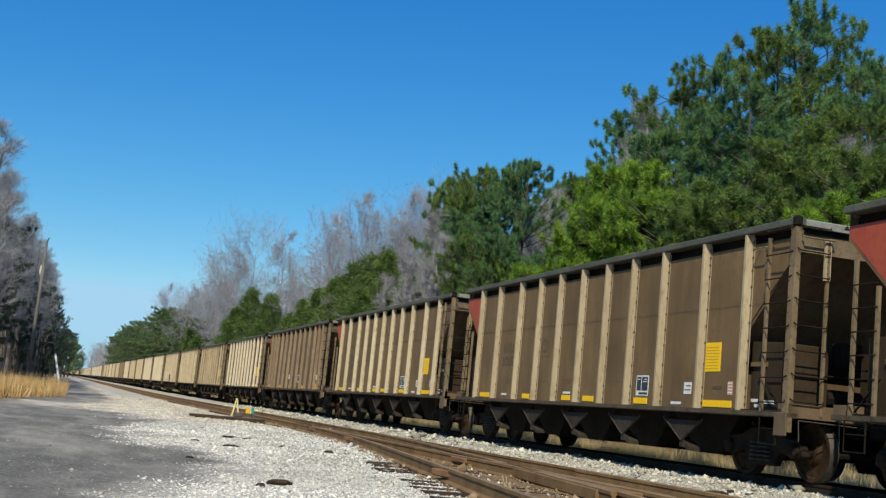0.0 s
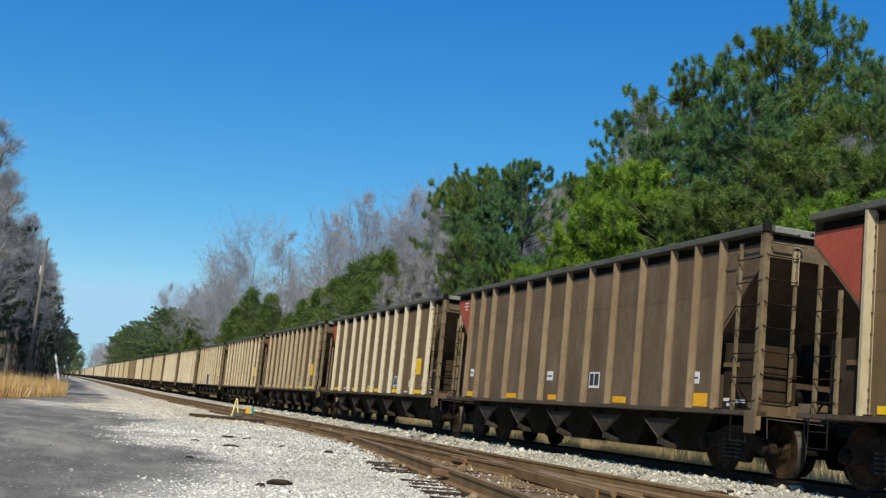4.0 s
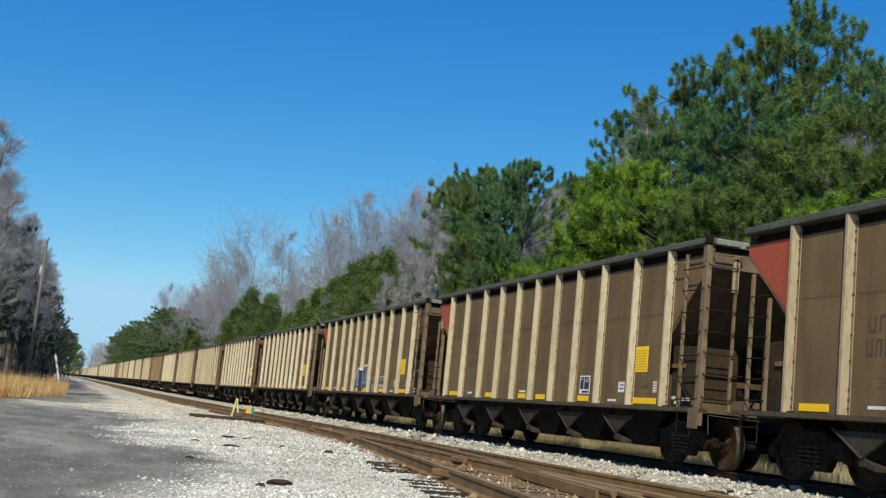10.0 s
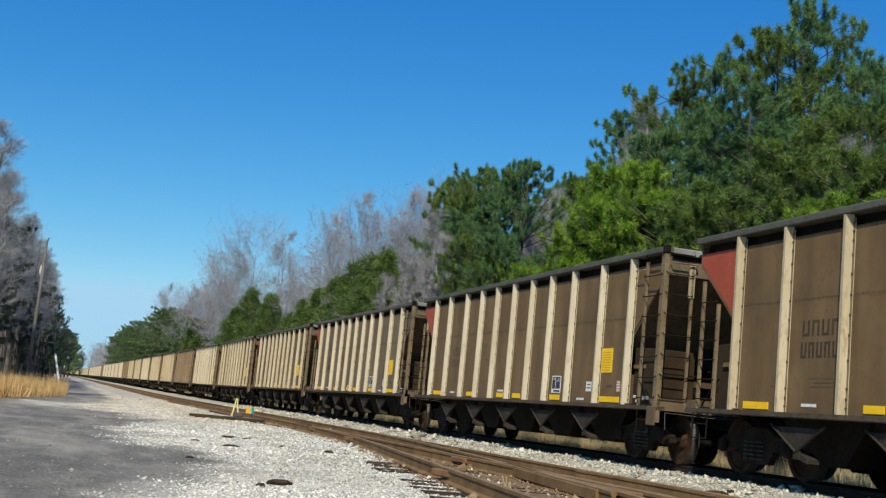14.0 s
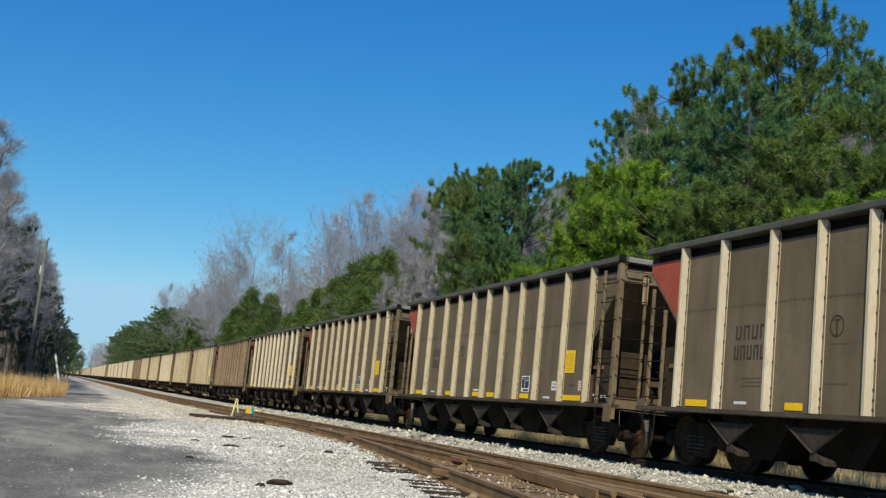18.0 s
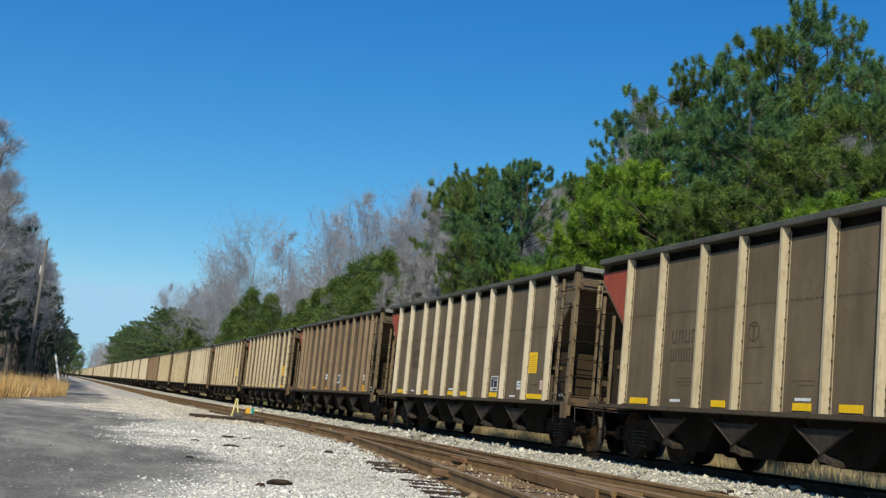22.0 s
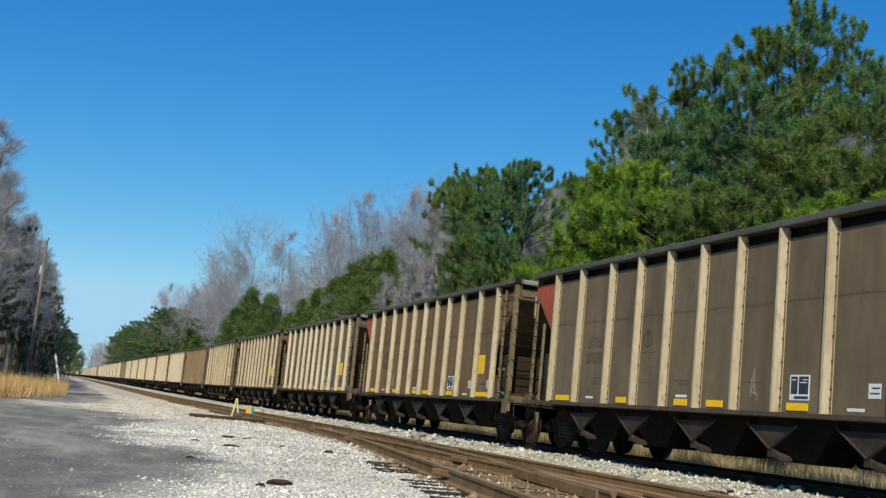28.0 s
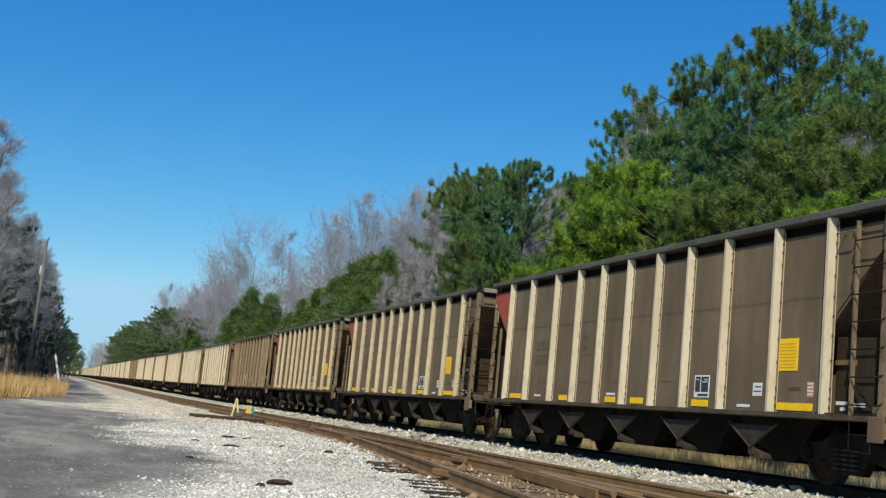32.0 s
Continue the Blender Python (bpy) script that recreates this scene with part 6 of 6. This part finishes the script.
# ---------------- pole, guy wire, switch stand, debris ----------------
pole = new("utility_pole")
tagged(pole, "tall weathered wooden utility pole beside the woods", "utility pole")
pole.matrix_basis = pose(-2.85, 94.0, -0.5)
part("shaft", Shape().tube([(0, 0, -0.3), (0.03, 0, 5.5), (0.0, 0, 11.2)], [0.17, 0.14, 0.1], 10), M["pole"], pole, smooth=True)
part("pole_top_pin", Shape().tube([(0, 0, 11.0), (0.12, 0, 11.5)], 0.05, 6), M["iron"], pole)
part("insulator", Shape().tube([(-0.16, 0, 8.6), (-0.16, 0, 8.9), (-0.16, 0, 9.3)], [0.05, 0.09, 0.05], 8), M["marker"], pole)
guy = new("guy_wire")
tagged(guy, "steel guy wire with a white plastic guard at its foot", "guy wire")
A0, A1 = Vector((-0.32, 88.0, -0.5)), Vector((-2.95, 94.0, 9.6))
part("wire", Shape().tube([A0, A1], 0.02, 5), M["iron"], guy)
part("guard", Shape().tube([A0 + (A1 - A0) * 0.01, A0 + (A1 - A0) * 0.26], 0.075, 8), M["marker"], guy, "white plastic guard tube")

stand = new("switch_stand")
tagged(stand, "low switch stand with yellow lever frame and painted target", "switch stand")
stand.matrix_basis = pose(4.92, 35.3, -0.25) @ Matrix.Diagonal((0.84, 0.84, 0.86, 1))
part("base", Shape().box(-0.14, 0.95, -0.14, 0.14, 0, 0.09), M["iron"], stand, bevel=0.02)
for dx in (-0.11, 0.13):
    part("frame_leg", Shape().tube([(dx, 0, 0.05), (0.02 + dx * 0.15, 0, 0.68)], [0.034, 0.026], 6), M["stand_yellow"], stand, "pale yellow painted leg")
part("frame_cap", Shape().box(-0.02, 0.06, -0.03, 0.03, 0.64, 0.72), M["stand_yellow"], stand, bevel=0.01)
part("gear_box", Shape().box(-0.02, 0.28, -0.13, 0.13, 0.08, 0.24), M["iron"], stand, bevel=0.03)
part("mast", Shape().tube([(0.62, 0, 0.08), (0.62, 0, 0.3)], 0.03, 8), M["iron"], stand)
part("target", Shape().box(0.38, 0.54, -0.05, 0.05, 0.23, 0.44), M["target"], stand, "orange-yellow painted target", bevel=0.01)
part("target_band", Shape().box(0.544, 0.57, -0.05, 0.05, 0.24, 0.43), M["white"], stand, bevel=0.008)
part("target_band", Shape().box(0.574, 0.66, -0.06, 0.06, 0.22, 0.45), M["teal"], stand, "teal green painted band", bevel=0.008)
part("handle", Shape().tube([(0.66, 0, 0.36), (0.82, 0, 0.35)], 0.04, 6), M["stand_yellow"], stand)
for yy in (34.75, 35.4):
    head = new("head_timber", tie_mesh(4.4))
    tagged(head, "long dark switch timber that carries the switch stand", "timber")
    head.matrix_basis = pose(5.85, yy + 0.5, -0.2, 0, 0, 3)

frog = new("turnout_frog")
tagged(frog, "rusty cast steel frog in the turnout", "track part")
body_pts = [(B_X + 0.16, 11.0), (B_X + 0.13, 14.6), (B_X - 0.02, 15.4), (A_X - diverge(15.4) - 0.12, 15.4), (A_X - diverge(11.0) - 0.16, 11.0)]
part("casting", Shape().prism(body_pts, -0.24, -0.115, "z"), M["rail"], frog, bevel=0.01)
for q in ([(B_X + 0.1, 10.6), (B_X + 0.09, 12.6), (B_X + 0.15, 16.0)], [(A_X - diverge(10.6) - 0.1, 10.6), (A_X - diverge(12.6) - 0.09, 12.6), (A_X - diverge(15.6) + 0.03, 15.6)]):
    swept_rail("wing_rail", q, -0.1, frog, M["rail_top"])
for xg, ya, yb in ((A_X - 0.1, 10.5, 15.5),):
    guard = new("guard_rail")
    tagged(guard, "short rusty guard rail beside the running rail", "track part")
    swept_rail("rail", [(xg - 0.05, ya), (xg, ya + 0.6), (xg, yb - 0.6), (xg - 0.05, yb)], -0.1, guard, M["rail_top"])

bar_me = Shape().box(-0.03, 0.03, -0.32, 0.32, -0.04, 0.04).mesh("joint_bar", bevel=0.012)
bar_me.materials.append(M["rust_bar"])
for i, (xx, yy) in enumerate(((B_X - diverge(12.6) - 0.05, 12.6), (B_X - 0.05, 16.9), (A_X - 0.04, 21.5), (B_X - diverge(22.5) - 0.05, 22.5), (A_X - 0.05, 25.0), (B_X - 0.05, 28.0))):
    jb = new("joint_bar", bar_me)
    tagged(jb, "rusty bolted joint bar on the rail web", "track part")
    jb.matrix_basis = pose(xx, yy, -0.165, 0, 0, 7.6 if i in (0, 3) else 0)

stick_g = np.random.default_rng(5)
for x, y, ln, r in ((2.14, 11.59, 0.27, 0.03), (1.92, 11.4, 0.09, 0.018), (2.97, 21.73, 0.34, 0.02), (2.57, 18.33, 0.27, 0.018), (2.16, 19.76, 0.16, 0.013), (3.26, 21.23, 0.22, 0.012), (3.42, 18.63, 0.1, 0.015), (1.65, 15.52, 0.12, 0.012), (9.19, 15.1, 0.36, 0.045), (9.6, 15.4, 0.14, 0.03), (3.9, 17.4, 0.14, 0.02)):
    st = new("wood_scrap")
    tagged(st, "dark scrap of rotten timber lying on the stones", "debris")
    a = stick_g.uniform(-25, 25)
    st.matrix_basis = pose(x, y, ground_height(x, y) + swell(x, y) + r * 0.9, 0, 0, a)
    q = [(-ln / 2, 0, 0), (-ln / 4, 0.02, 0.01), (ln / 5, -0.015, 0.012), (ln / 2, 0.01, 0)]
    part("scrap", Shape().tube(q, [r * 0.6, r, r * 1.1, r * 0.5], 6), M["tie"], st)


leaf_g = np.random.default_rng(9)
for x, y in ((6.22, 16.77), (6.5, 19.2), (6.05, 14.38), (6.1, 13.66), (6.15, 13.0), (6.3, 13.1), (4.9, 12.4), (6.4, 15.4), (6.35, 14.0), (6.6, 17.6), (5.2, 13.3), (5.5, 12.1), (6.7, 12.6), (6.9, 13.9), (5.0, 14.6), (5.7, 16.0), (6.9, 15.4), (5.9, 11.4), (6.6, 11.9)):
    lf = new("dead_leaf")
    tagged(lf, "curled tan dead leaf caught between the rails", "leaf")
    lf.matrix_basis = pose(x, y, -0.262, 0, 0, leaf_g.uniform(0, 360))
    sh = Shape()
    for k in range(2):
        w, h = leaf_g.uniform(0.013, 0.024), leaf_g.uniform(0.06, 0.1)
        sh.prism([(-w + k * 0.03, 0), (w + k * 0.03, 0), (w * 1.2 + k * 0.05, h * 0.6), (0.02 + k * 0.05, h)], -0.003 + k * 0.02, 0.003 + k * 0.02, "y")
    part("blade", sh, M["straw"], lf)


# ---------------- movement ----------------
def travelled(t):
    """Metres that the train has rolled at t seconds; it slows a little."""
    return 7.9194 * t - 0.00844 * t * t + float(np.interp(t, [0, 6, 9, 13, 17.5, 20, 23, 25, 28, 30, 32], [0, 0.03, 0.03, 0.07, 0.05, 0.02, 0.0, -0.02, 0.07, 0.1, 0.04]))


def motions():
    spin = [(i / 15, math.degrees(travelled(i / 15) / 0.457)) for i in range(481)]
    for n, car in cars.items():
        rows = []
        for t in range(0, 33):
            y = 22.22 + PITCH * (n + 1) - travelled(t)
            tilt = math.degrees(math.atan2(rise(y + 6.19) - rise(y - 6.19), 12.38))
            px, py, turn = along(y)
            rows.append((t, pose(px, py, (rise(py + 6.19) + rise(py - 6.19)) / 2, tilt, 0, turn)))
        walk(car, rows)
        if n > 16:
            continue
        for ob in car.children:
            if ob.name.startswith("wheelset"):
                p = ob.matrix_basis.translation.copy()
                walk(ob, [(t, pose(p.x, p.y, p.z, a)) for t, a in spin])


motions()
